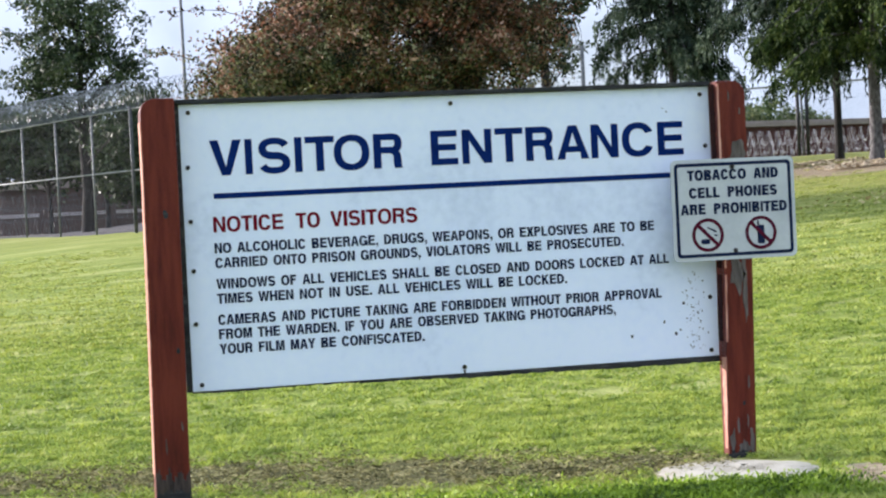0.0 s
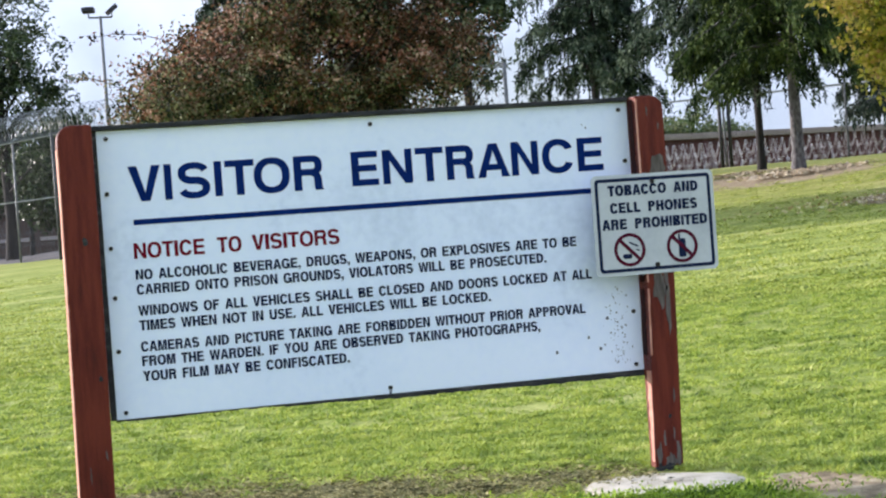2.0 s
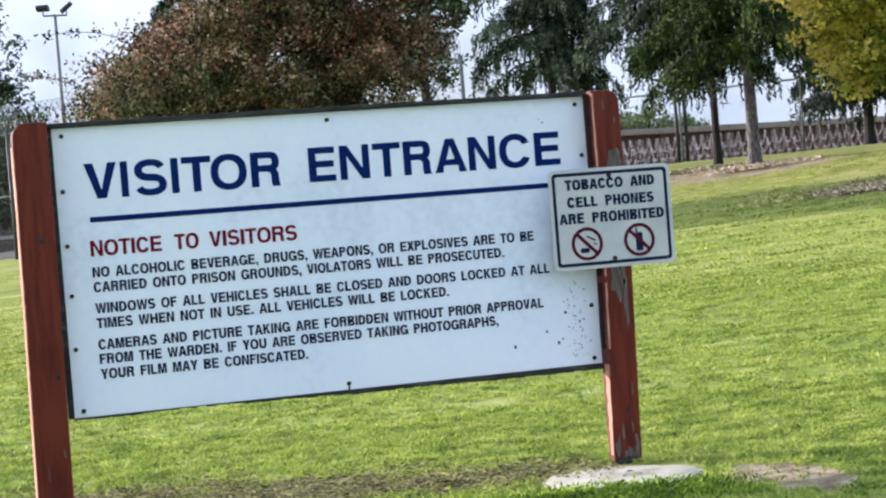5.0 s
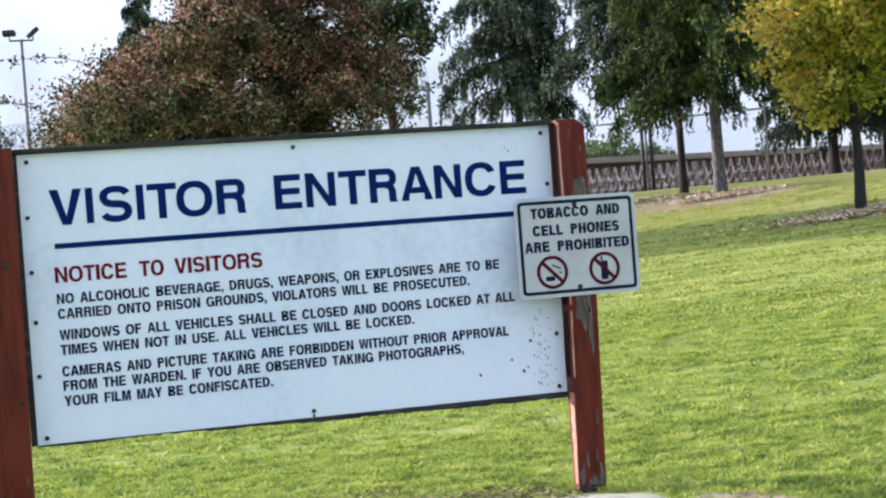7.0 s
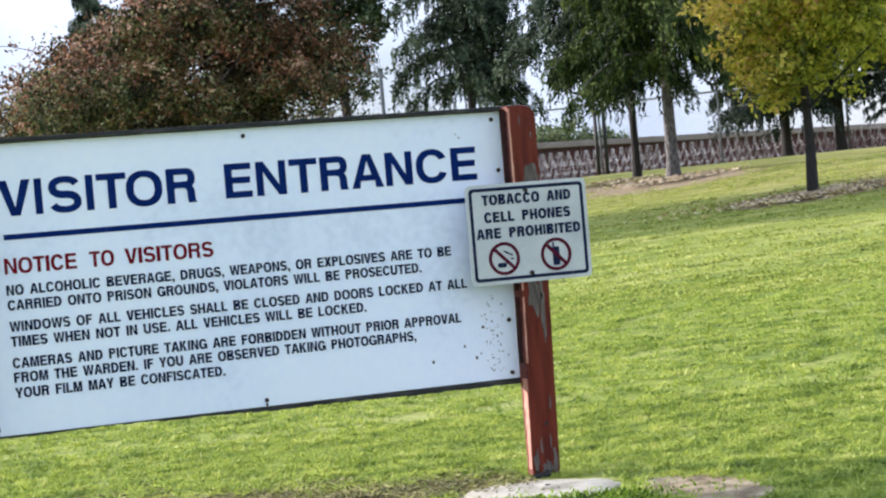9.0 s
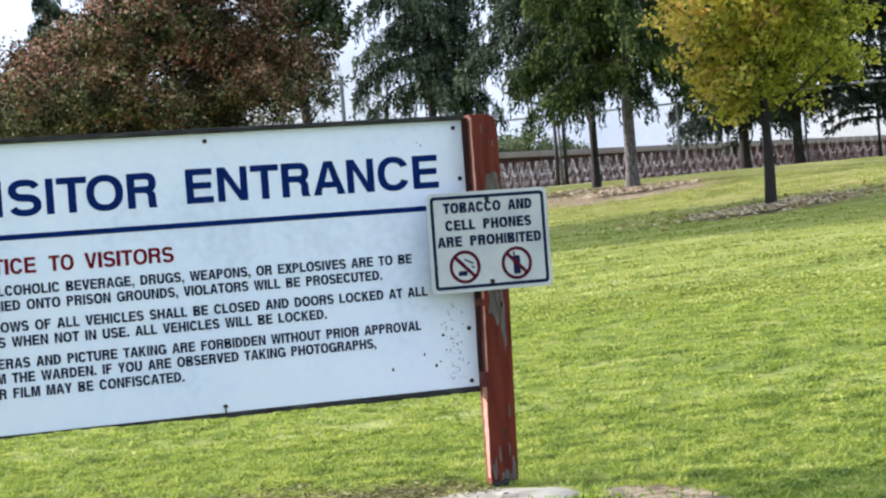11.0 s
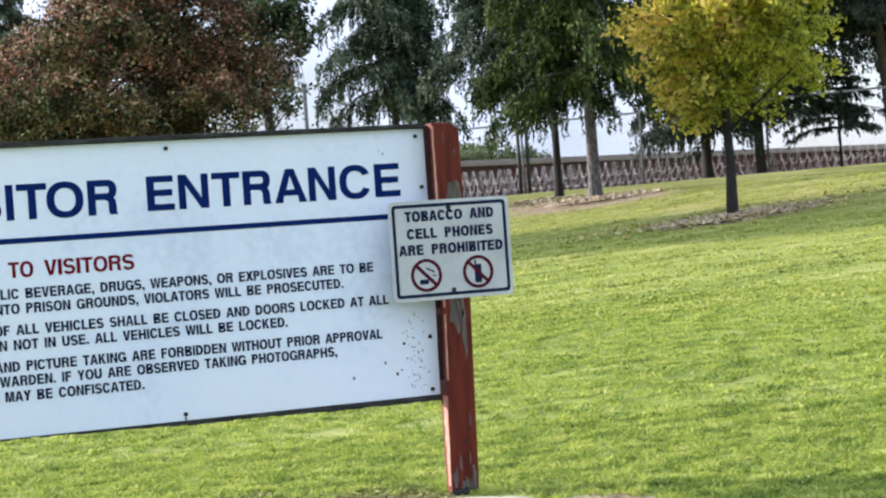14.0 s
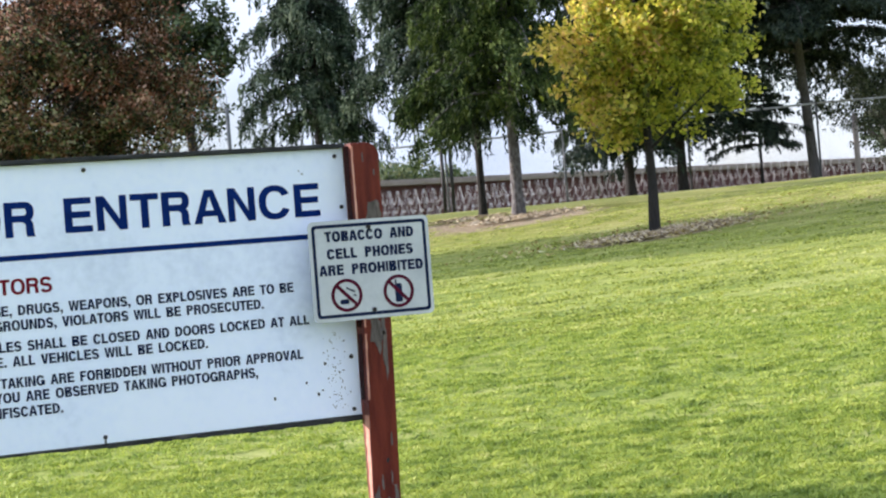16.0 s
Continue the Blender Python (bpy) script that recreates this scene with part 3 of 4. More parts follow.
def rounded_top(x0, x1, z0, z1, r, left=True, right=True):
    steps = [z for z in (0.0, 0.15, 0.3, 0.45, 0.65, 0.85, 1.3) if z0 < z < z1 - r]
    out = [(x0, z0), (x1, z0)] + [(x1, z) for z in steps]
    out += [(x1 - r + r * math.cos(a), z1 - r + r * math.sin(a)) for a in np.linspace(0, math.pi / 2, 6)] if right else [(x1, z1)]
    out += [(x0 + r - r * math.cos(a), z1 - r + r * math.sin(a)) for a in np.linspace(math.pi / 2, 0, 6)] if left else [(x0, z1)]
    return out + [(x0, z) for z in reversed(steps)]


def blot(shape, cx, cz, rx, rz, y, rng, n=18, rough=0.35):
    """A flat ragged patch, two millimetres thick."""
    pts = []
    for i in range(n):
        a = 2 * math.pi * i / n
        k = 1 + rng.uniform(-rough, rough)
        pts.append((cx + rx * k * math.cos(a), cz + rz * k * math.sin(a)))
    shape.prism(pts, y, y + 0.003)


def side_strip(levels, thick):
    """A ragged upright strip on a post's side; levels: z, x, front y, back y."""
    s = Shape()
    for z, x, y0, y1 in levels:
        s.v += [(x, y0, z), (x, y1, z), (x + thick, y0, z), (x + thick, y1, z)]
    n = len(levels)
    for i in range(n - 1):
        a, b = 4 * i, 4 * i + 4
        s.f += [(a, a + 1, b + 1, b), (a + 2, b + 2, b + 3, a + 3), (a, b, b + 2, a + 2), (a + 1, a + 3, b + 3, b + 1)]
    k = 4 * (n - 1)
    s.f += [(0, 2, 3, 1), (k, k + 1, k + 3, k + 2)]
    return s


def make_board():
    rng = random.Random(4)
    sign = thing("notice_board", (1.15, -0.06, 0), "large white notice board with blue heading between two red timber posts", "sign")
    sign_inv = Matrix.Translation((-1.15, 0.06, 0))

    def own(ob):
        ob.matrix_parent_inverse = sign_inv
        return ob

    own(part("panel", bevelled(Shape().box((BOARD_L, 0.0, BOARD_B), (BOARD_R, 0.018, BOARD_T)), "panel", WHITE, 0.002, 1), WHITE, sign, "white painted plywood panel"))
    for (x0, x1), flip in (((-0.208, -0.064), True), ((2.347, 2.481), False)):
        post = own(part("post", bevelled(Shape().prism(rounded_top(x0, x1, -0.25, 1.676 if flip else 1.668, 0.06, flip, not flip), -0.10, 0.019), "post", REDWOOD, 0.006), REDWOOD, sign, "dull red painted square timber post with worn foot"))
        for v in post.data.vertices:
            v.co.x -= 0.015 * max(0.0, 1.0 - v.co.z / 1.3) if flip else 0.022 * max(0.0, 1.0 - v.co.z / 0.85)
            if not flip and v.co.y > -0.05:      # rotted away behind, towards the ground
                v.co.y -= 0.055 * max(0.0, 1.0 - max(v.co.z, 0.0) / 0.8)
        flaked = ((-0.10, 0.30, 0.004, 0.02), (-0.17, 0.22, 0.003, 0.03)) if flip else (
            (2.43, 1.335, 0.035, 0.065), (2.405, 0.80, 0.030, 0.085), (2.44, 0.76, 0.012, 0.14), (2.348, 0.05, 0.014, 0.055), (2.405, 0.02, 0.026, 0.030), (2.440, 0.06, 0.009, 0.060), (2.378, 0.12, 0.005, 0.030), (2.424, 0.14, 0.003, 0.026), (2.436, 0.31, 0.004, 0.030), (2.40, 1.60, 0.003, 0.022), (2.45, 1.53, 0.004, 0.014))
        for cx, cz, rx, rz in flaked:
            wear = Shape()
            blot(wear, cx, cz, rx, rz, -0.1025, rng)
            part("bare_patch", wear, BARE, post, "grey weathered wood where paint has flaked")
    for x, z, rad in ((-0.125, 1.19, 0.012), (-0.10, 0.62, 0.008), (2.41, 0.22, 0.007)):
        knot = Shape()
        blot(knot, x, z, rad, rad * 1.4, -0.1022, rng, 10)
        own(part("knot", knot, EDGE, sign, "dark knot in the timber"))
    # pale strips put the sunlight on the posts' left sides into the colour
    lit_strip = side_strip([(z, 2.3444 - 0.022 * (1 - z / 0.85), -0.099 + 0.005 * rng.random(), -0.012 - 0.055 * (1 - z / 0.8) - 0.010 * rng.random()) for z in np.linspace(0.02, 0.43, 20)], 0.0032)
    own(part("sunlit_side", lit_strip, SALMON, sign, "pale strip painting sunlight on the post's side"))
    foot = Shape()
    for i in range(9):
        a = 2.3245 + 0.0150 * i
        foot.box((a, -0.1035, -0.09), (a + 0.0150, -0.092, -0.012 + 0.026 * rng.random()))
    worn, black = Shape(), Shape()
    for i in range(24):
        a = -0.2210 + 0.0060 * i
        k = 0.02 + 0.02 * rng.random()
        black.box((a, -0.1040, -0.20), (a + 0.0060, -0.092, k))
        worn.box((a, -0.1030, k), (a + 0.0060, -0.092, 0.085 + 0.02 * math.sin(i * 0.9) + 0.03 * rng.random()))
    own(part("rotted_foot", black, EDGE, sign, "black rotted wood at the post's foot"))
    own(part("bare_foot", worn, FOOTWOOD, sign, "brown bare wood above the rotted foot"))
    # the left post's sunlit side, likewise painted as a pale strip
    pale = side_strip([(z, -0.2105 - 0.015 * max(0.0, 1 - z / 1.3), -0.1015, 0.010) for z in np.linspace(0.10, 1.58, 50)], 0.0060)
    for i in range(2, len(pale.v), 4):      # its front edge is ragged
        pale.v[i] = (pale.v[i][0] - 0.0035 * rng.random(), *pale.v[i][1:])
    own(part("sunlit_side", pale, SALMON, sign, "pale strip painting sunlight on the post's side"))
    own(part("rotted_foot", foot, EDGE, sign, "black rotted wood at the post's foot"))
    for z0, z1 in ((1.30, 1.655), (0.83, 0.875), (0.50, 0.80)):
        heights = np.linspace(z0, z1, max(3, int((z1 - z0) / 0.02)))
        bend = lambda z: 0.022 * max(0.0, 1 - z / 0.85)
        # the board's shade on this side, painted as a dark strip
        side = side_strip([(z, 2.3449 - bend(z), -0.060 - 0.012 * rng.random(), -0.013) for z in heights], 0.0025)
        own(part("shaded_side", side, SHADED_RED, sign, "dark strip painting the shade on the post's side"))
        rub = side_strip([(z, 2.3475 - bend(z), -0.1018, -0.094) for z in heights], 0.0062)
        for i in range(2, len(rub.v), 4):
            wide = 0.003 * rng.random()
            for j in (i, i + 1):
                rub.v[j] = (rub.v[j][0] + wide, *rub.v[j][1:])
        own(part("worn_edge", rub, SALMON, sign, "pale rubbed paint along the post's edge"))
    top = Shape().box((-0.062, -0.022, BOARD_T + 0.001), (BOARD_R, 0.03, BOARD_T + 0.021))
    own(part("top_rail", bevelled(top, "top_rail", EDGE, 0.004), EDGE, sign, "blackened weathered timber top edge"))
    low = Shape()
    for i in range(60):
        a, b = BOARD_L + 0.04 * i, min(BOARD_L + 0.04 * (i + 1), BOARD_R)
        d = 0.005 + 0.012 * min(1.0, max(0.0, (a - 0.7) / 0.5)) + 0.006 * noise.noise((a * 3, 0.3, 0)) + 0.004 * rng.random() + 0.004 * a / 2.3
        low.box((a, -0.004, BOARD_B - d), (b, 0.016, BOARD_B - 0.0005))
    own(part("bottom_edge", low, EDGE, sign, "rotten black lower edge of the panel"))
    own(part("edge_strip", Shape().box((-0.0635, -0.012, BOARD_B), (BOARD_L - 0.0005, 0.016, BOARD_T)), EDGE, sign))
    y = -0.0008
    lettering("VISITOR", BLUE, "heading_word", sign, 0.088, 0.905, 1.346, 0.150, y, 0.225, 0.185, spans=((0.082, 0.218), (0.233, 0.264), (0.290, 0.427), (0.447, 0.479), (0.493, 0.620), (0.617, 0.774), (0.792, 0.921)))
    lettering("ENTRANCE", BLUE, "heading_word", sign, 1.030, 2.217, 1.350, 0.150, y, 0.225, 0.185, spans=((1.048, 1.168), (1.188, 1.322), (1.338, 1.465), (1.478, 1.606), (1.621, 1.769), (1.780, 1.907), (1.925, 2.075), (2.093, 2.215)))
    part("rule", Shape().box((0.091, y - 0.001, 1.2475), (2.20, y, 1.2705)), BLUE, sign)
    for word, a, b in (("NOTICE", 0.083, 0.383), ("TO", 0.438, 0.542), ("VISITORS", 0.588, 0.972)):
        lettering(word, RED, "subheading_word", sign, a, b, 1.105, 0.066, y, 0.215, 0.18)
    for text, x1, z in (("NO ALCOHOLIC BEVERAGE, DRUGS, WEAPONS, OR EXPLOSIVES ARE TO BE", 2.057, 1.016),
                        ("CARRIED ONTO PRISON GROUNDS, VIOLATORS WILL BE PROSECUTED.", 1.910, 0.953),
                        ("WINDOWS OF ALL VEHICLES SHALL BE CLOSED AND DOORS LOCKED AT ALL", 2.120, 0.864),
                        ("TIMES WHEN NOT IN USE. ALL VEHICLES WILL BE LOCKED.", 1.638, 0.801),
                        ("CAMERAS AND PICTURE TAKING ARE FORBIDDEN WITHOUT PRIOR APPROVAL", 2.078, 0.711),
                        ("FROM THE WARDEN. IF YOU ARE OBSERVED TAKING PHOTOGRAPHS,", 1.858, 0.650),
                        ("YOUR FILM MAY BE CONFISCATED.", 0.978, 0.586)):
        lettering(text, BLACK, "word", sign, 0.083, x1, z, 0.043, y, 0.235, 0.20)
    for ob in sign.children:
        if ob.name.startswith(("heading", "subheading", "word", "rule")):
            own(ob)
    spots = [(0.0, 1.617), (1.145, 1.617), (2.303, 1.617), (0.0, 0.46), (1.15, 0.46), (2.303, 0.46), (-0.012, 1.385), (-0.012, 1.155), (-0.01, 0.945), (-0.012, 0.72), (2.318, 1.385), (2.308, 0.70)]
    for x, z in spots:
        s = Shape()
        s.prism([(x + 0.010 * math.cos(a), z + 0.010 * math.sin(a)) for a in np.linspace(0, 2 * math.pi, 9)[:-1]], -0.006, 0.002)
        own(part("screw", s, SCREW, sign))
    for x, z in ((1.15, 0.447),):
        own(part("rust_streak", Shape().prism([(x - 0.005, z), (x + 0.005, z), (x + 0.003, z - 0.024), (x - 0.002, z - 0.024)], -0.0008, 0.0002), SCREW, sign))
    for i in range(80):
        marks = Shape()
        x, z, r = 2.235 + rng.gauss(0, 0.032), rng.uniform(0.47, 0.82), rng.uniform(0.0009, 0.0034)
        blot(marks, x, z, r, r * 1.2, -0.0010, rng, 7)
        own(part("pit", marks, SCREW, sign))
    for x, z, r in ((2.085, 0.60, 0.006), (2.14, 0.545, 0.007), (1.93, 0.545, 0.006), (2.18, 0.68, 0.006), (2.16, 0.56, 0.004), (2.14, 1.545, 0.004), (2.125, 1.56, 0.003)):
        marks = Shape()
        blot(marks, x, z, r, r * 1.2, -0.0010, rng, 8)
        own(part("pit", marks, SCREW, sign))


make_board()


def make_small_sign():
    x0, x1, z0, z1, y = 2.108, 2.695, 0.868, 1.320, -0.108
    sign = thing("prohibition_sign", (2.40, -0.105, 0.88), "white metal tobacco and phone ban sign bolted to a post", "sign")
    inv = Matrix.Translation((-2.40, 0.105, -0.88))

    def rounded(a, b, c, d, r):
        pts = []
        for cx, cz, s in ((b - r, d - r, 0), (a + r, d - r, 1), (a + r, c + r, 2), (b - r, c + r, 3)):
            pts += [(cx + r * math.cos(w), cz + r * math.sin(w)) for w in np.linspace(s * math.pi / 2, (s + 1) * math.pi / 2, 5)]
        return pts

    def ringed(outer, inner, ya, yb):
        s, n = Shape(), len(outer)
        for o in (outer, inner):
            for yy in (ya, yb):
                s.v += [(x, yy, z) for x, z in o]
        for i in range(n):
            j = (i + 1) % n
            s.f += [(i, j, 2 * n + j, 2 * n + i), (n + i, 3 * n + i, 3 * n + j, n + j), (i, n + i, n + j, j), (2 * n + i, 2 * n + j, 3 * n + j, 3 * n + i)]
        return s

    made = [part("plate", Shape().prism(rounded(x0, x1, z0, z1, 0.025), y, y + 0.003), PLATE, sign),
            part("border", ringed(rounded(x0 + 0.016, x1 - 0.016, z0 + 0.016, z1 - 0.016, 0.018), rounded(x0 + 0.031, x1 - 0.031, z0 + 0.031, z1 - 0.031, 0.009), y - 0.0012, y - 0.0002), BLACK, sign, "black printed border")]
    for text, a, b, z in (("TOBACCO AND", 2.185, 2.618, 1.226), ("CELL PHONES", 2.190, 2.610, 1.148), ("ARE PROHIBITED", 2.147, 2.654, 1.075)):
        made += lettering(text, BLACK, "word", sign, a, b, z, 0.047, y - 0.0004, 0.285, 0.235, gap=0.6)
    for cx, kind in ((2.271, "cigarette"), (2.524, "phone")):
        cz, r = 0.982, 0.075
        circle = lambda k: [(cx + k * math.cos(w), cz + k * math.sin(w)) for w in np.linspace(0, 2 * math.pi, 33)[:-1]]
        ring = part("prohibition_ring", ringed(circle(r), circle(r - 0.015), y - 0.0022, y - 0.0002), RING_RED, sign, "red ring with a slash")
        made.append(ring)
        d = 0.7071 * (r - 0.006)
        e = 0.0055
        made.append(part("slash", Shape().prism([(cx - d - e, cz + d - e), (cx + d - e, cz - d - e), (cx + d + e, cz - d + e), (cx - d + e, cz + d + e)], y - 0.0030, y - 0.0004), RING_RED, sign))
        pieces = []
        if kind == "phone":
            pieces.append(Shape().prism(rounded(cx - 0.017, cx + 0.017, cz - 0.050, cz + 0.034, 0.007), y - 0.0014, y - 0.0003))
            pieces.append(Shape().prism([(cx - 0.016, cz + 0.034), (cx - 0.008, cz + 0.034), (cx - 0.008, cz + 0.054), (cx - 0.016, cz + 0.054)], y - 0.0014, y - 0.0003))
        else:
            pieces.append(Shape().prism(rounded(cx - 0.034, cx + 0.010, cz - 0.040, cz - 0.018, 0.009), y - 0.0014, y - 0.0003))
            pieces.append(Shape().prism([(cx - 0.002, cz + 0.030), (cx + 0.040, cz + 0.010), (cx + 0.042, cz + 0.017), (cx, cz + 0.037)], y - 0.0014, y - 0.0003))
            pieces.append(Shape().prism([(cx + 0.030, cz - 0.004), (cx + 0.046, cz - 0.008), (cx + 0.046, cz - 0.001), (cx + 0.032, cz + 0.002)], y - 0.0014, y - 0.0003))
        for piece in pieces:
            made.append(part("pictogram", piece, BLACK, ring, "black " + kind + " symbol"))
    for z in (1.283, 0.908):
        made.append(part("bolt", Shape().prism([(2.398 + 0.011 * math.cos(a), z + 0.011 * math.sin(a)) for a in np.linspace(0, 2 * math.pi, 7)[:-1]], y - 0.009, y - 0.0002), SCREW, sign))
    for ob in made:
        if ob.parent == sign:
            ob.matrix_parent_inverse = inv


make_small_sign()


def make_footing():
    rng = random.Random(9)
    s, n = Shape(), 40
    rim = [1 + 0.03 * math.sin(3 * a + 1) + rng.uniform(-0.012, 0.012) for a in np.linspace(0, 2 * math.pi, n)]
    rings = ((0.0, 0.012), (0.5, 0.010), (0.90, 0.004), (0.97, -0.006), (1.0, -0.022), (1.02, -0.16))
    for k, dz in rings:
        for i in range(n):
            a = 2 * math.pi * i / n
            r = 0.372 * k * (rim[i] if k > 0.4 else 1)
            s.v.append((r * math.cos(a), 0.95 * r * math.sin(a), dz - 0.012 * r * math.cos(a) + 0.004 * rng.random()))
    for j in range(len(rings) - 1):
        s.f += [(j * n + i, j * n + (i + 1) % n, (j + 1) * n + (i + 1) % n, (j + 1) * n + i) for i in range(n)]
    me = s.mesh("concrete_footing", CONCRETE, True)
    ob = new("concrete_footing", me)
    ob.location = (2.222, -0.47, -0.026)
    tagged(ob, "round pale concrete footing under a red post, edged with grass", "footing")


make_footing()

# ---- trees ----


def limb_points(a, b, bend, rng, n=7):
    a, b = Vector(a), Vector(b)
    mid = (a + b) / 2 + Vector((rng.uniform(-1, 1), rng.uniform(-1, 1), rng.uniform(-0.2, 1))) * bend * (b - a).length
    return [(1 - t) ** 2 * a + 2 * t * (1 - t) * mid + t * t * b for t in (i / (n - 1) for i in range(n))]


def broad_tree(name, bearing, distance, label, mat, bark, trunk_r, fork, base, top, half, leaves, leaf, seed, category="tree", lobes=48, droop=0.2, squash=1.0, group="", sway=(0, 0), slope=0.0, whips=(), tight=1.0, clump=0.5, second=None, axis=(0, 0, 1), edge=0.0):
    """A leafy tree: trunk to the fork's height, limbs to many clumps inside an uneven crown from base to top."""
    rng, nr = random.Random(seed), np.random.default_rng(seed)
    x, y, z = spot(bearing, distance)
    tree = thing(name, (x, y, z), label, category, group)
    wood = Shape()
    wood.tube([(0, 0, -0.3), (0, 0, 0.05), (trunk_r * 0.3, 0, fork * 0.5), (0, 0, fork), (0.5 * slope, 0.1, (fork + top) / 2), (0.1 + 1.5 * slope, 0, top * 0.9)],
              [trunk_r * 1.5, trunk_r * 1.25, trunk_r * 0.95, trunk_r * 0.85, trunk_r * 0.45, 0.02], 9)
    part("trunk", wood, bark, tree, smooth=True)
    mid, ry = (base + top) / 2, (top - base) / 2
    boss, cl = [], []
    while len(boss) < lobes:
        d = Vector((rng.gauss(0, 1), rng.gauss(0, 1), rng.gauss(0, 1))).normalized()
        k = 0.84 + 0.34 * noise.noise(d * 2.1 + Vector((seed, 0, 0)))
        k *= rng.uniform(0.15, 1.0) ** 0.5
        taper = 1.0 - 0.32 * max(0, d.z) * squash + 0.35 * min(0.6, max(0, -d.z))
        if slope and not -0.60 * half + slope * max(0, mid + d.z * ry * k - 0.40 * top) < d.x * half * k * taper < half * max(0.55, 1.16 - 0.9 * (mid + d.z * ry * k) / top):
            continue
        boss.append(Vector((sway[0] + d.x * half * k * taper, sway[1] + d.y * half * k * taper, mid + d.z * ry * k)))
    count = max(60, int(leaves / (28 * tight ** 2)))
    spread = half * 1.25 / lobes ** (1 / 3)
    while len(cl) < count:
        b = rng.choice(boss)
        c = b + Vector((rng.gauss(0, spread * clump), rng.gauss(0, spread * clump), rng.gauss(0, spread * clump * 0.76)))
        if c.z > base * 0.8:
            cl.append(c)
    twigs = Shape()
    for i, c in enumerate(cl[::max(1, count // 40)]):
        limbs = Shape() if i < 8 else twigs
        foot = Vector((0, 0, min(max(fork * 0.8, c.z - 0.55 * Vector((c.x, c.y, 0)).length - 0.5), top * 0.85)))
        limbs.tube(limb_points(foot, c, 0.12, rng), [trunk_r * 0.26 * (1 - j / 7) + 0.006 for j in range(7)], 5, False)
        if i < 8:
            part("limb", limbs, bark, tree, smooth=True)
    tagged(part("twig_work", twigs, bark, tree, smooth=True), kind="stuff")
    per = leaves // count
    cc = np.repeat(np.array([tuple(c) for c in cl]), per, 0)
    for end in whips:
        run = limb_points((end[0] * 0.35, end[1] * 0.4, end[2] * 0.62), end, 0.45, rng, 9)
        part("limb", Shape().tube(run, [0.011 * (1 - j / 9) + 0.004 for j in range(9)], 5, False), bark, tree, smooth=True)
        cc = np.concatenate((cc, np.repeat(np.array([tuple(p) for p in run[3:]]), 24, 0)))
    n = len(cc)
    size = (half * 0.022 + leaf * 0.7) * (0.8 + 0.2 * tight)
    off = nr.normal(0, 1, (n, 3)) * np.array((size, size, size * 0.7))
    off[per * count:] *= 0.45      # close along the long shoots
    c = cc + off
    along = nr.normal(0, 1, (n, 3)) - np.array((0, 0, droop))
    across, ln, wd = nr.normal(0, 1, (n, 3)), leaf * nr.uniform(0.6, 1.4, n), leaf * 0.62 * nr.uniform(0.7, 1.3, n)
    late = np.zeros(n, bool)
    if second:      # the leaves that turn later, on the sheltered side
        along_axis = ((cc - np.array((0, 0, mid))) / np.array((half, half, ry))) @ np.array(axis)
        late = along_axis + nr.normal(0, 0.28, n) + np.array([0.55 * noise.noise((p[0] * 0.9, p[1] * 0.9, p[2] * 0.9 + seed)) for p in cc]) < edge
    for chosen, look_of in ((~late, mat), (late, second)):
        if chosen.any():
            part("crown", leaf_mesh("crown", look_of, c[chosen], along[chosen], across[chosen], ln[chosen], wd[chosen]), look_of, tree)
    return tree


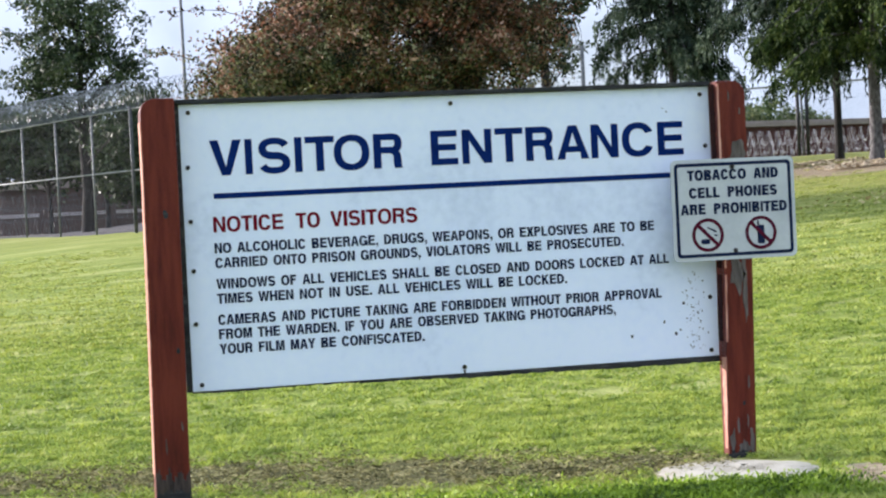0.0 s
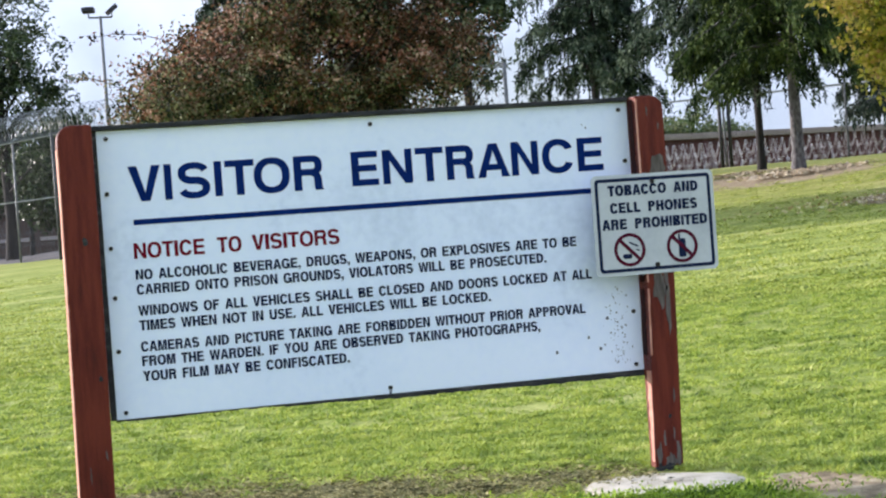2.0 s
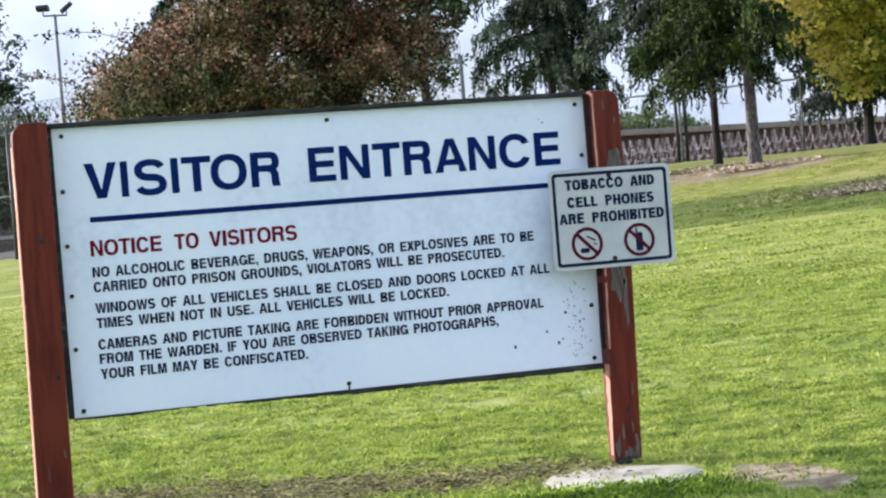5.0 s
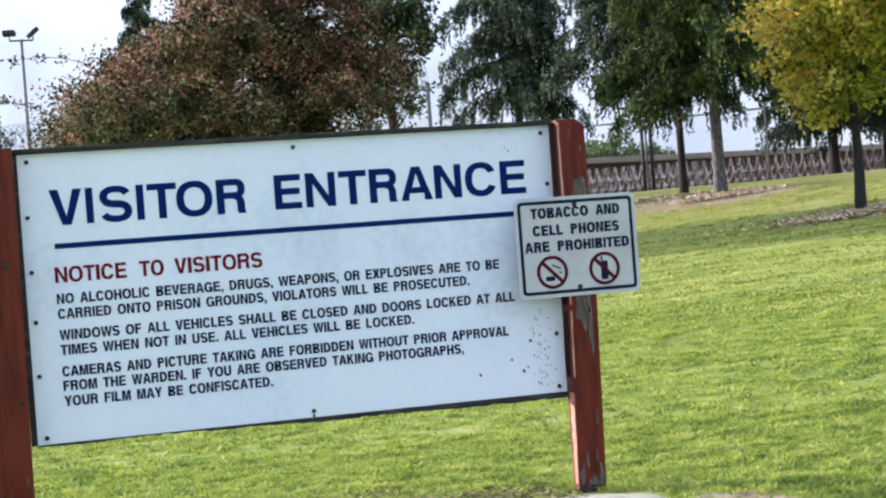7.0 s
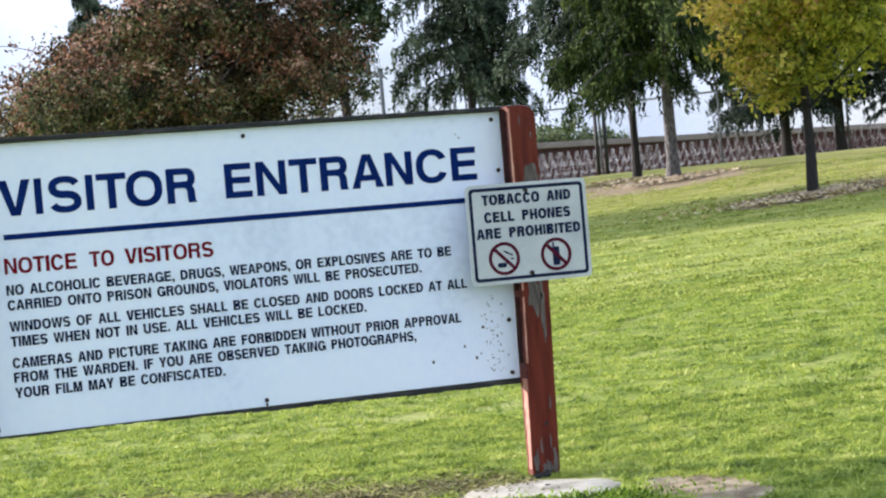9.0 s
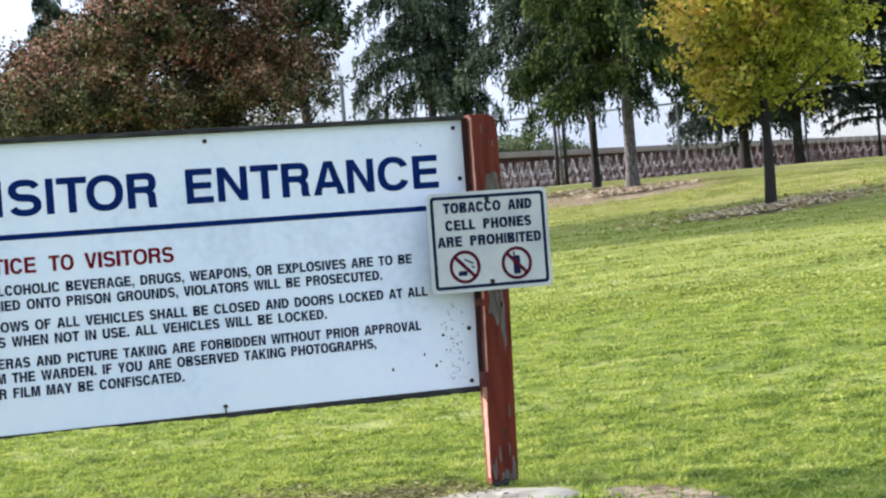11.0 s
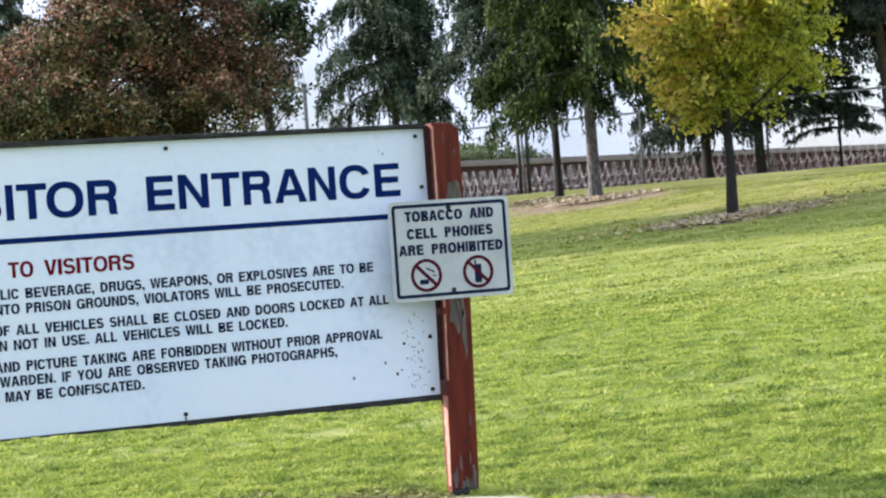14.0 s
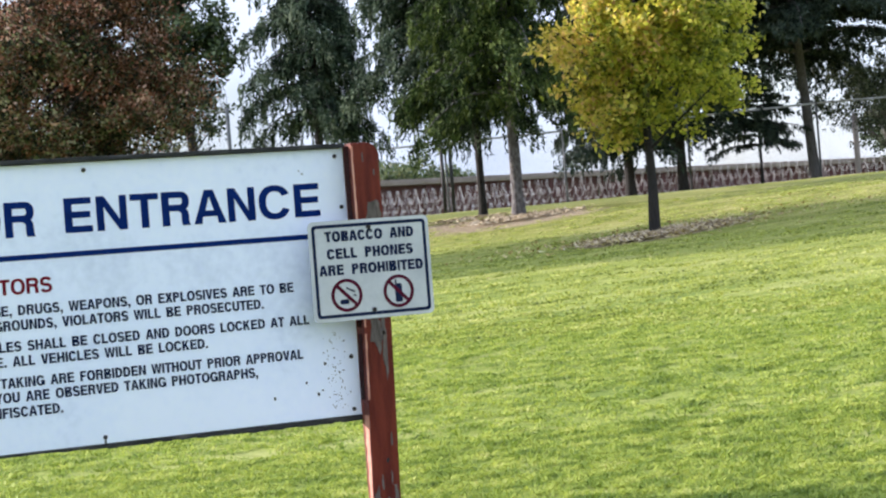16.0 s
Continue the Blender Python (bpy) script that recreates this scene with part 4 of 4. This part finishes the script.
def spruce(bearing, distance, label, mat, bark, trunk_r, base, top, half, seed, strands=22, fall=0.7, grow=1.0, lean=0.0, gap=0.36, sag=(0.10, 0.34), name="spruce_tree"):
    """A spruce: straight trunk, whorls of sagging boughs, and strands of needle sprays hanging from each bough."""
    rng, nr = random.Random(seed), np.random.default_rng(seed)
    x, y, z = spot(bearing, distance)
    tree = thing(name, (x, y, z), label, "tree", "conifers by the fence")
    tree.scale = (grow, grow, grow)
    part("trunk", Shape().tube([(lean * h, 0, h) for h in (-0.3, 0.05, 0.5, 2.0, top * 0.5, top)], [trunk_r * 1.7, trunk_r * 1.35, trunk_r * 1.05, trunk_r * 0.95, trunk_r * 0.6, 0.02], 10), bark, tree, smooth=True)
    boughs, cs, als = Shape(), [], []
    h = base
    while h < top - 0.4:
        span = half * (1 - (h - base) / (top - base)) ** 0.75 * (0.75 + 0.25 * min(1, (h - base + 0.6) / 1.5))
        for _ in range(rng.choice((4, 5, 5, 6))):
            a, L, h0 = rng.uniform(0, 6.28), max(0.3, span * rng.uniform(0.5, 1.18)), h + rng.uniform(-0.12, 0.12)
            dip = rng.uniform(*sag) * L
            at = lambda t: np.stack((lean * h0 + np.cos(a) * L * t, np.sin(a) * L * t, h0 + 0.10 * L * np.sin(t * 2.4) - dip * t * t), -1)
            boughs.tube([Vector(p) for p in at(np.linspace(0, 1, 6))], [0.045 * (1 - t) + 0.008 for t in np.linspace(0, 1, 6)], 4, False)
            k = max(3, int(strands * L))
            t = nr.uniform(0.10, 1.0, k) ** 0.8
            side = nr.normal(0, 0.10 + 0.13 * L, k) * (1.1 - 0.6 * t)
            root = at(t) + np.stack((-np.sin(a) * side, np.cos(a) * side, -0.2 * np.abs(side)), 1)
            drop = fall * nr.uniform(0.12, 0.75, k) * (0.5 + 0.6 * t)
            # the sprays along each strand, from its root down to its tip
            per = 15
            u = np.tile(np.linspace(0, 1, per), k)
            rep = lambda q: np.repeat(q, per, 0)
            out = np.array((math.cos(a), math.sin(a), 0.0))
            c = rep(root) + out * (0.16 * u * (1 - 0.5 * u))[:, None] + np.array((0, 0, -1.0)) * (rep(drop) * u)[:, None]
            c += nr.normal(0, 1, c.shape) * (0.045 * (1.25 - u))[:, None]
            cs.append(c)
            al = nr.normal(0, 0.55, c.shape) + out * 0.35
            al[:, 2] -= 0.35 + fall * 0.7 * u
            als.append(al)
        h += gap * rng.uniform(0.75, 1.25)
    tagged(part("bough_work", boughs, bark, tree, smooth=True), kind="stuff")
    c, al = np.concatenate(cs), np.concatenate(als)
    n = len(c)
    part("needles", leaf_mesh("needles", mat, c, al, nr.normal(0, 1, (n, 3)), nr.uniform(0.10, 0.25, n), nr.uniform(0.030, 0.065, n), 0.15), mat, tree)
    return tree


broad_tree("crabapple_tree", 10.7, 38, "broad russet and olive crabapple tree with dense twiggy crown", RUSSET, DARKBARK, 0.19, 1.2, 0.35, 8.2, 4.95, 190000, 0.088, 11, squash=0.5, lobes=190, clump=0.28, second=OLIVE, axis=(0.1, 0, 0.95), edge=-0.12, slope=1.42, whips=((-3.7, 0.2, 4.7), (-4.1, 0.1, 3.9)), tight=1.35)
broad_tree("maple_tree", 30.42, 35, "young maple turning yellow over a ring of mulch", MAPLE, DARKBARK, 0.095, 1.9, 1.3, 6.9, 2.0, 28000, 0.125, 21, lobes=120, sway=(0.22, -0.05), second=MAPLE_GREEN, axis=(-1, 0, 0.1), edge=0.26, clump=0.38)
broad_tree("shade_tree", 2.3, 74, "dark green broad-leaved tree behind the wire fence", OAK, DARKBARK, 0.22, 3.2, 2.7, 11.2, 3.4, 13500, 0.18, 31)
broad_tree("yard_tree", 4.1, 84, "low dark green tree behind the razor wire", OAK, DARKBARK, 0.15, 1.6, 1.0, 5.8, 2.3, 20000, 0.24, 33)
spruce(20.33, 55, "blue-green weeping spruce beside the wire fence", SPRUCE, DARKBARK, 0.13, 3.4, 15, 2.4, 41, fall=1.4, gap=0.46, sag=(0.2, 0.5), strands=31)
spruce(25.2, 50, "spruce with a thin dark bare trunk", SPRUCE, DARKBARK, 0.10, 3.0, 15, 3.5, 42, fall=1.2, gap=0.42, sag=(0.2, 0.48), strands=30)
spruce(26.3, 46.2, "tall green spruce with a pale scaly trunk", SPRUCE_LIGHT, PALEBARK, 0.145, 3.0, 15, 3.6, 43, fall=1.1, gap=0.36, sag=(0.22, 0.5), strands=30)
spruce(29.75, 95.2, "dark spruce with low hanging boughs", SPRUCE_DARK, DARKBARK, 0.14, 1.55, 18, 2.8, 44, grow=1.75)
spruce(31.35, 95.2, "dark spruce with low hanging boughs", SPRUCE_DARK, DARKBARK, 0.14, 1.7, 18, 3.5, 45, grow=1.75, strands=18)
spruce(35.33, 96.0, "tall dark conifer with a bare lower trunk", SPRUCE_DARK, BARK, 0.165, 3.9, 22, 6.2, 46, grow=1.6, fall=0.35, lean=-0.07, gap=0.33, strands=36)
spruce(33.75, 94.6, "small dark conifer with spreading low boughs", SPRUCE_DARK, DARKBARK, 0.07, 1.9, 5.4, 2.9, 49, fall=0.5, strands=16)
broad_tree("shade_tree", 16.45, 68, "dark green broad-leaved tree behind the crabapple", OAK, DARKBARK, 0.2, 3.6, 3.2, 14, 1.75, 16000, 0.20, 47)
spruce(8.9, 70, "slim green spruce behind the crabapple", SPRUCE, DARKBARK, 0.2, 1.5, 12.5, 1.7, 48)
broad_tree("distant_tree", 37.6, 99, "grey-green tree beyond the fence", SAGE, BARK, 0.15, 1.6, 1.2, 6.6, 3.6, 9500, 0.18, 51)
broad_tree("distant_tree", 38.3, 150, "dark green tree behind the far fence", OAK, DARKBARK, 0.2, 2.0, 0.8, 8.6, 4.2, 9000, 0.34, 52)
for k, (b, d, t, hw) in enumerate(((22.1, 190, 6.4, 4.5), (23.1, 200, 7.2, 5.0), (24.1, 205, 6.0, 4.5), (25.1, 210, 4.8, 3.2))):
    broad_tree("distant_tree", b, d, "pale green treetop far behind the building", LIME, BARK, 0.3, 3, 1.5, t, hw, 7000, 0.45, 60 + k, group="treetops behind the building")
for k, (b, d, t, hw) in enumerate(((-2.2, 96, 5.0, 2.4), (-0.4, 96, 5.4, 2.4), (1.2, 97, 5.2, 2.3), (2.9, 96, 4.9, 2.2))):
    broad_tree("screen_tree", b, d, "dark leafy tree in a row before the brown building", OAK, DARKBARK, 0.12, 2.2, 2.5, t + 1.0, hw * 1.3, 9000, 0.26, 70 + k, group="row of dark trees")

# ---- mulch and fallen leaves ----


def litter(name, label, mat, where, length, width, seed, lift=0.01):
    nr = np.random.default_rng(seed)
    xs, ys = [], []
    for b, d, rx, ry, count in where:
        cx, cy, _ = spot(b, d)
        xs.append(cx + rx * nr.normal(0, 0.5, count)), ys.append(cy + ry * nr.normal(0, 0.5, count))
    x, y = np.concatenate(xs), np.concatenate(ys)
    n = len(x)
    c = np.stack((x, y, rise(x, y) + lift + nr.uniform(0, 0.02, n)), 1)
    al = nr.normal(0, 1, (n, 3)) * np.array((1, 1, 0.25))
    ac = nr.normal(0, 1, (n, 3)) * np.array((1, 1, 0.25))
    tagged(new(name, leaf_mesh(name, mat, c, al, ac, length * nr.uniform(0.5, 1.4, n), width * nr.uniform(0.5, 1.4, n))), label, name.replace("_", " "), kind="stuff")


litter("mulch", "wood chips in low mounds round the tree trunks", MULCH, ((30.6, 34.7, 1.4, 0.7, 5000), (26.3, 45.4, 1.3, 1.0, 1600), (24.6, 48.0, 1.2, 1.0, 400)), 0.13, 0.05, 81)
litter("fallen_leaves", "scattered yellow leaves fallen on the lawn", FALLEN, ((30.5, 34.5, 3.0, 2.0, 420), (33.0, 36.0, 4.0, 2.5, 260), (29, 34, 5.0, 2.0, 120), (28, 33, 7, 4, 40)), 0.075, 0.055, 82, 0.03)

# ---- fences ----


def coil(shape, a, b, radius, pitch, wire, per=14, wobble=0.0, rng=None):
    a, b = Vector(a), Vector(b)
    d = (b - a)
    turns = d.length / pitch
    flat = d.normalized()
    side = flat.cross(Vector((0, 0, 1))).normalized()
    pts = []
    for i in range(int(turns * per) + 1):
        w = 2 * math.pi * i / per
        r = radius * (1 + (rng.uniform(-wobble, wobble) if rng else 0))
        pts.append(a + d * (i / (turns * per)) + r * (math.cos(w) * side + math.sin(w) * Vector((0, 0, 1))))
    shape.tube(pts, wire, 3, False)


def fence(label, corners, height, posts, coils, seed, mesh_step=0.09, rails=(1.0, 0.5), rail_r=0.026):
    """A chain-link fence through the corners (bearing, distance), with rails, posts and a coil of razor wire on top."""
    rng = random.Random(seed)
    ends = [Vector(spot(*c)) for c in corners]
    f = thing("fence", ends[0], label, "fence", "perimeter fences")
    inv = Matrix.Translation(-ends[0])
    made = []
    up = Vector((0, 0, height))
    for a, b, n in zip(ends, ends[1:], posts):
        for i in range(n + 1):
            p = a.lerp(b, i / n)
            p.z = float(rise(p.x, p.y))
            r = 0.055 if i in (0, n) else 0.035
            made.append(part("post", Shape().tube([p - Vector((0, 0, 0.3)), p + up + Vector((0, 0, 0.08))], r, 8), STEEL, f, smooth=True))
        for k in rails:
            made.append(part("rail", Shape().tube([a + up * k, b + up * k], rail_r, 6), RAIL, f, smooth=True))
        wires, length = Shape(), (b - a).length
        flat = (b - a) / length
        m = int((length + height) / mesh_step)
        for i in range(m):
            s0 = i * mesh_step - height
            for sgn in (1, -1):
                lo, hi = max(0.0, -s0), min(height, length - s0)
                if hi > lo:
                    if sgn == 1:
                        p, q = a + flat * (s0 + lo) + up * (lo / height), a + flat * (s0 + hi) + up * (hi / height)
                    else:
                        p, q = a + flat * (length - s0 - lo) + up * (lo / height), a + flat * (length - s0 - hi) + up * (hi / height)
                    wires.tube([p, q], 0.0014, 3, False)
        made.append(tagged(part("chain_link", wires, MESHWIRE, f, "grey chain-link mesh"), kind="stuff"))
        if coils:
            c = Shape()
            coil(c, a + up + Vector((0, 0, 0.40)), b + up + Vector((0, 0, 0.40)), 0.40, 0.19, 0.009, wobble=0.05, rng=rng)
            coil(c, a + up + Vector((0, 0, 0.34)), b + up + Vector((0, 0, 0.34)), 0.33, 0.27, 0.008, wobble=0.08, rng=rng)
            made.append(part("razor_wire", c, WIRE, f, "coiled razor wire along the fence top"))
    for ob in made:
        ob.matrix_parent_inverse = inv
    return f


def yard():
    """The gravel yard behind the wire, from the fence line to the brown building."""
    a, b, c, d = (Vector(spot(*p)[:2]) for p in ((-12.0, 118.0), (-3.4, 78.0), (3.72, 56.0), (9.0, 53.4)))
    edge = [a.lerp(b, i / 12) for i in range(12)] + [b.lerp(c, i / 16) for i in range(16)] + [c.lerp(d, i / 4) for i in range(5)]
    s, deep = Shape(), 34
    for p in edge:
        for j in range(deep + 1):
            x, y = p.x, p.y + 1.6 * j
            s.v.append((x, y, float(rise(x, y)) + 0.02 + (0.0 if j else -0.10)))
    for i in range(len(edge) - 1):
        for j in range(deep):
            k = i * (deep + 1) + j
            s.f.append((k, k + deep + 1, k + deep + 2, k + 1))
    tagged(new("yard", s.mesh("yard", GRAVEL, True)), "grey gravel yard behind the razor-wire fence", "yard", kind="structure")


yard()

fence("tall chain-link fence topped with coiled razor wire", ((-3.4, 78.0), (3.72, 56.0)), 3.66, (8,), True, 91)
fence("chain-link fence with razor wire running behind the crabapple", ((3.72, 56.0), (17.6, 50.2)), 3.66, (5,), True, 92)
fence("far chain-link fence behind the conifers", ((19.5, 92.0), (24.15, 91.0), (27.8, 91.5), (31.6, 93.0), (35.5, 94.0), (41, 96.0)), 3.66, (1, 1, 1, 1, 1), False, 93, 0.14, (1.0,), 0.06)


def gate_posts():
    for b in (24.03, 24.30):
        x, y, z = spot(b, 86)
        ob = new("gate_post", Shape().tube([(0, 0, -0.3), (0, 0, 4.2)], 0.085, 10).mesh("gate_post", DARKSTEEL, True))
        ob.location = (x, y, z)
        tagged(ob, "thick dark steel gate post in the far fence", "post", "pair of gate posts")


gate_posts()


def ground_coils(label, a, b, rows, seed, wire, mat):
    rng = random.Random(seed)
    a, b = Vector(spot(*a)), Vector(spot(*b))
    a.z, b.z = min(a.z, b.z, 3.0), min(a.z, b.z, 3.0)
    t = thing("razor_wire_stack", a, label, "razor wire")
    inv = Matrix.Translation(-a)
    for k, (dz, back) in enumerate(rows):
        s = Shape()
        o = Vector((0, back, dz))
        shift = (b - a).normalized() * 0.23
        coil(s, a + o, b + o, 0.38, 0.46, wire, 10, 0.05, rng)
        coil(s, b + o + shift, a + o + shift, 0.37, 0.46, wire * 0.85, 10, 0.06, rng)
        coil(s, a + o, b + o, 0.33, 0.33, wire * 0.6, 9, 0.12, rng)
        part("coil", s, mat, t).matrix_parent_inverse = inv


ground_coils("stacked coils of razor wire along the foot of the far building", (18.5, 96), (42, 104), ((0.36, 0), (0.95, 0.25), (1.40, 0.45)), 95, 0.0105, PALEWIRE)
ground_coils("coils of razor wire lying before the brown building", (-6, 88), (7, 88), ((0.38, 0), (0.95, 0.3), (1.5, 0.5)), 96, 0.008, WIRE)

# ---- buildings ----


def long_building(label, a, b, depth, top, wall, fascia_h, base, name, bays):
    """A long low building, its front from a to b (bearing, distance), with fascia, flat roof and piers."""
    pa, pb = Vector(spot(*a)), Vector(spot(*b))
    pa.z = pb.z = 0
    length = (pb - pa).length
    h = thing(name, (pa.x, pa.y, base), label, "building")
    h.rotation_euler = (0, 0, math.atan2(pb.y - pa.y, pb.x - pa.x))
    tall = top - base
    part("wall", Shape().box((0, 0, 0), (length, depth, tall - fascia_h)), wall, h)
    part("fascia", bevelled(Shape().box((-0.4, -0.35, tall - fascia_h), (length + 0.4, depth + 0.35, tall)), "fascia", FASCIA, 0.02, 1), FASCIA, h, "tan metal roof edge")
    part("roof", Shape().box((-0.2, -0.1, tall + 0.001), (length + 0.2, depth + 0.1, tall + 0.10)), FASCIA, h)
    part("band", Shape().box((0.0, -0.06, tall * 0.42), (length, -0.002, tall * 0.42 + 0.22)), CAPSTONE, h, "pale string course")
    for i in range(bays + 1):
        x = length * i / bays
        part("pier", Shape().box((max(x - 0.25, 0.0), -0.18, 0), (min(x + 0.25, length), -0.062, tall - fascia_h - 0.002)), wall, h)
    return h


long_building("long low red brick prison building with tan roof edge", (17.0, 108), (42.0, 168), 14, 5.73, BRICKWALL, 0.28, 1.0, "prison_building", 16)
long_building("brown brick building behind the wire fence", (-9, 112), (9, 112), 14, 4.1, BROWNWALL, 0.4, 0.6, "yard_building", 9)

# ---- lamp poles ----


def light_mast(bearing, distance, top):
    x, y, z = spot(bearing, distance)
    m = thing("light_mast", (x, y, z), "tall steel light mast with two floodlights", "light pole")
    tall = top - z
    part("pole", Shape().tube([(0, 0, -0.3), (0, 0, tall * 0.5), (0, 0, tall)], [0.13, 0.10, 0.07], 10), STEEL, m, smooth=True)
    part("crossarm", Shape().box((-0.55, -0.04, tall - 0.10), (0.55, 0.04, tall - 0.02)), STEEL, m)
    for sx, turn in ((-1, 0), (1, 38)):
        head = part("floodlight", bevelled(Shape().box((-0.29, -0.2, -0.11), (0.29, 0.2, 0.11)), "floodlight", DARKSTEEL, 0.03), DARKSTEEL, m, "dark boxy floodlight head")
        head.location, head.rotation_euler = (sx * 0.55, 0, tall + 0.30), (radians(-12), radians(-turn), radians(20 * sx))
        part("bracket", Shape().tube([(sx * 0.55, 0, tall - 0.06), (sx * 0.55, 0, tall + 0.25)], 0.035, 6), STEEL, m)


light_mast(5.42, 90, 12.35)
x, y, z = spot(36.6, 97)
ob = new("white_post", Shape().tube([(0, 0, -0.3), (0, 0, 1.6), (0, 0, 3.1)], [0.16, 0.15, 0.14], 10).mesh("white_post", CAPSTONE, True))
ob.location = (x, y, z)
tagged(ob, "pale post beyond the far fence", "post")
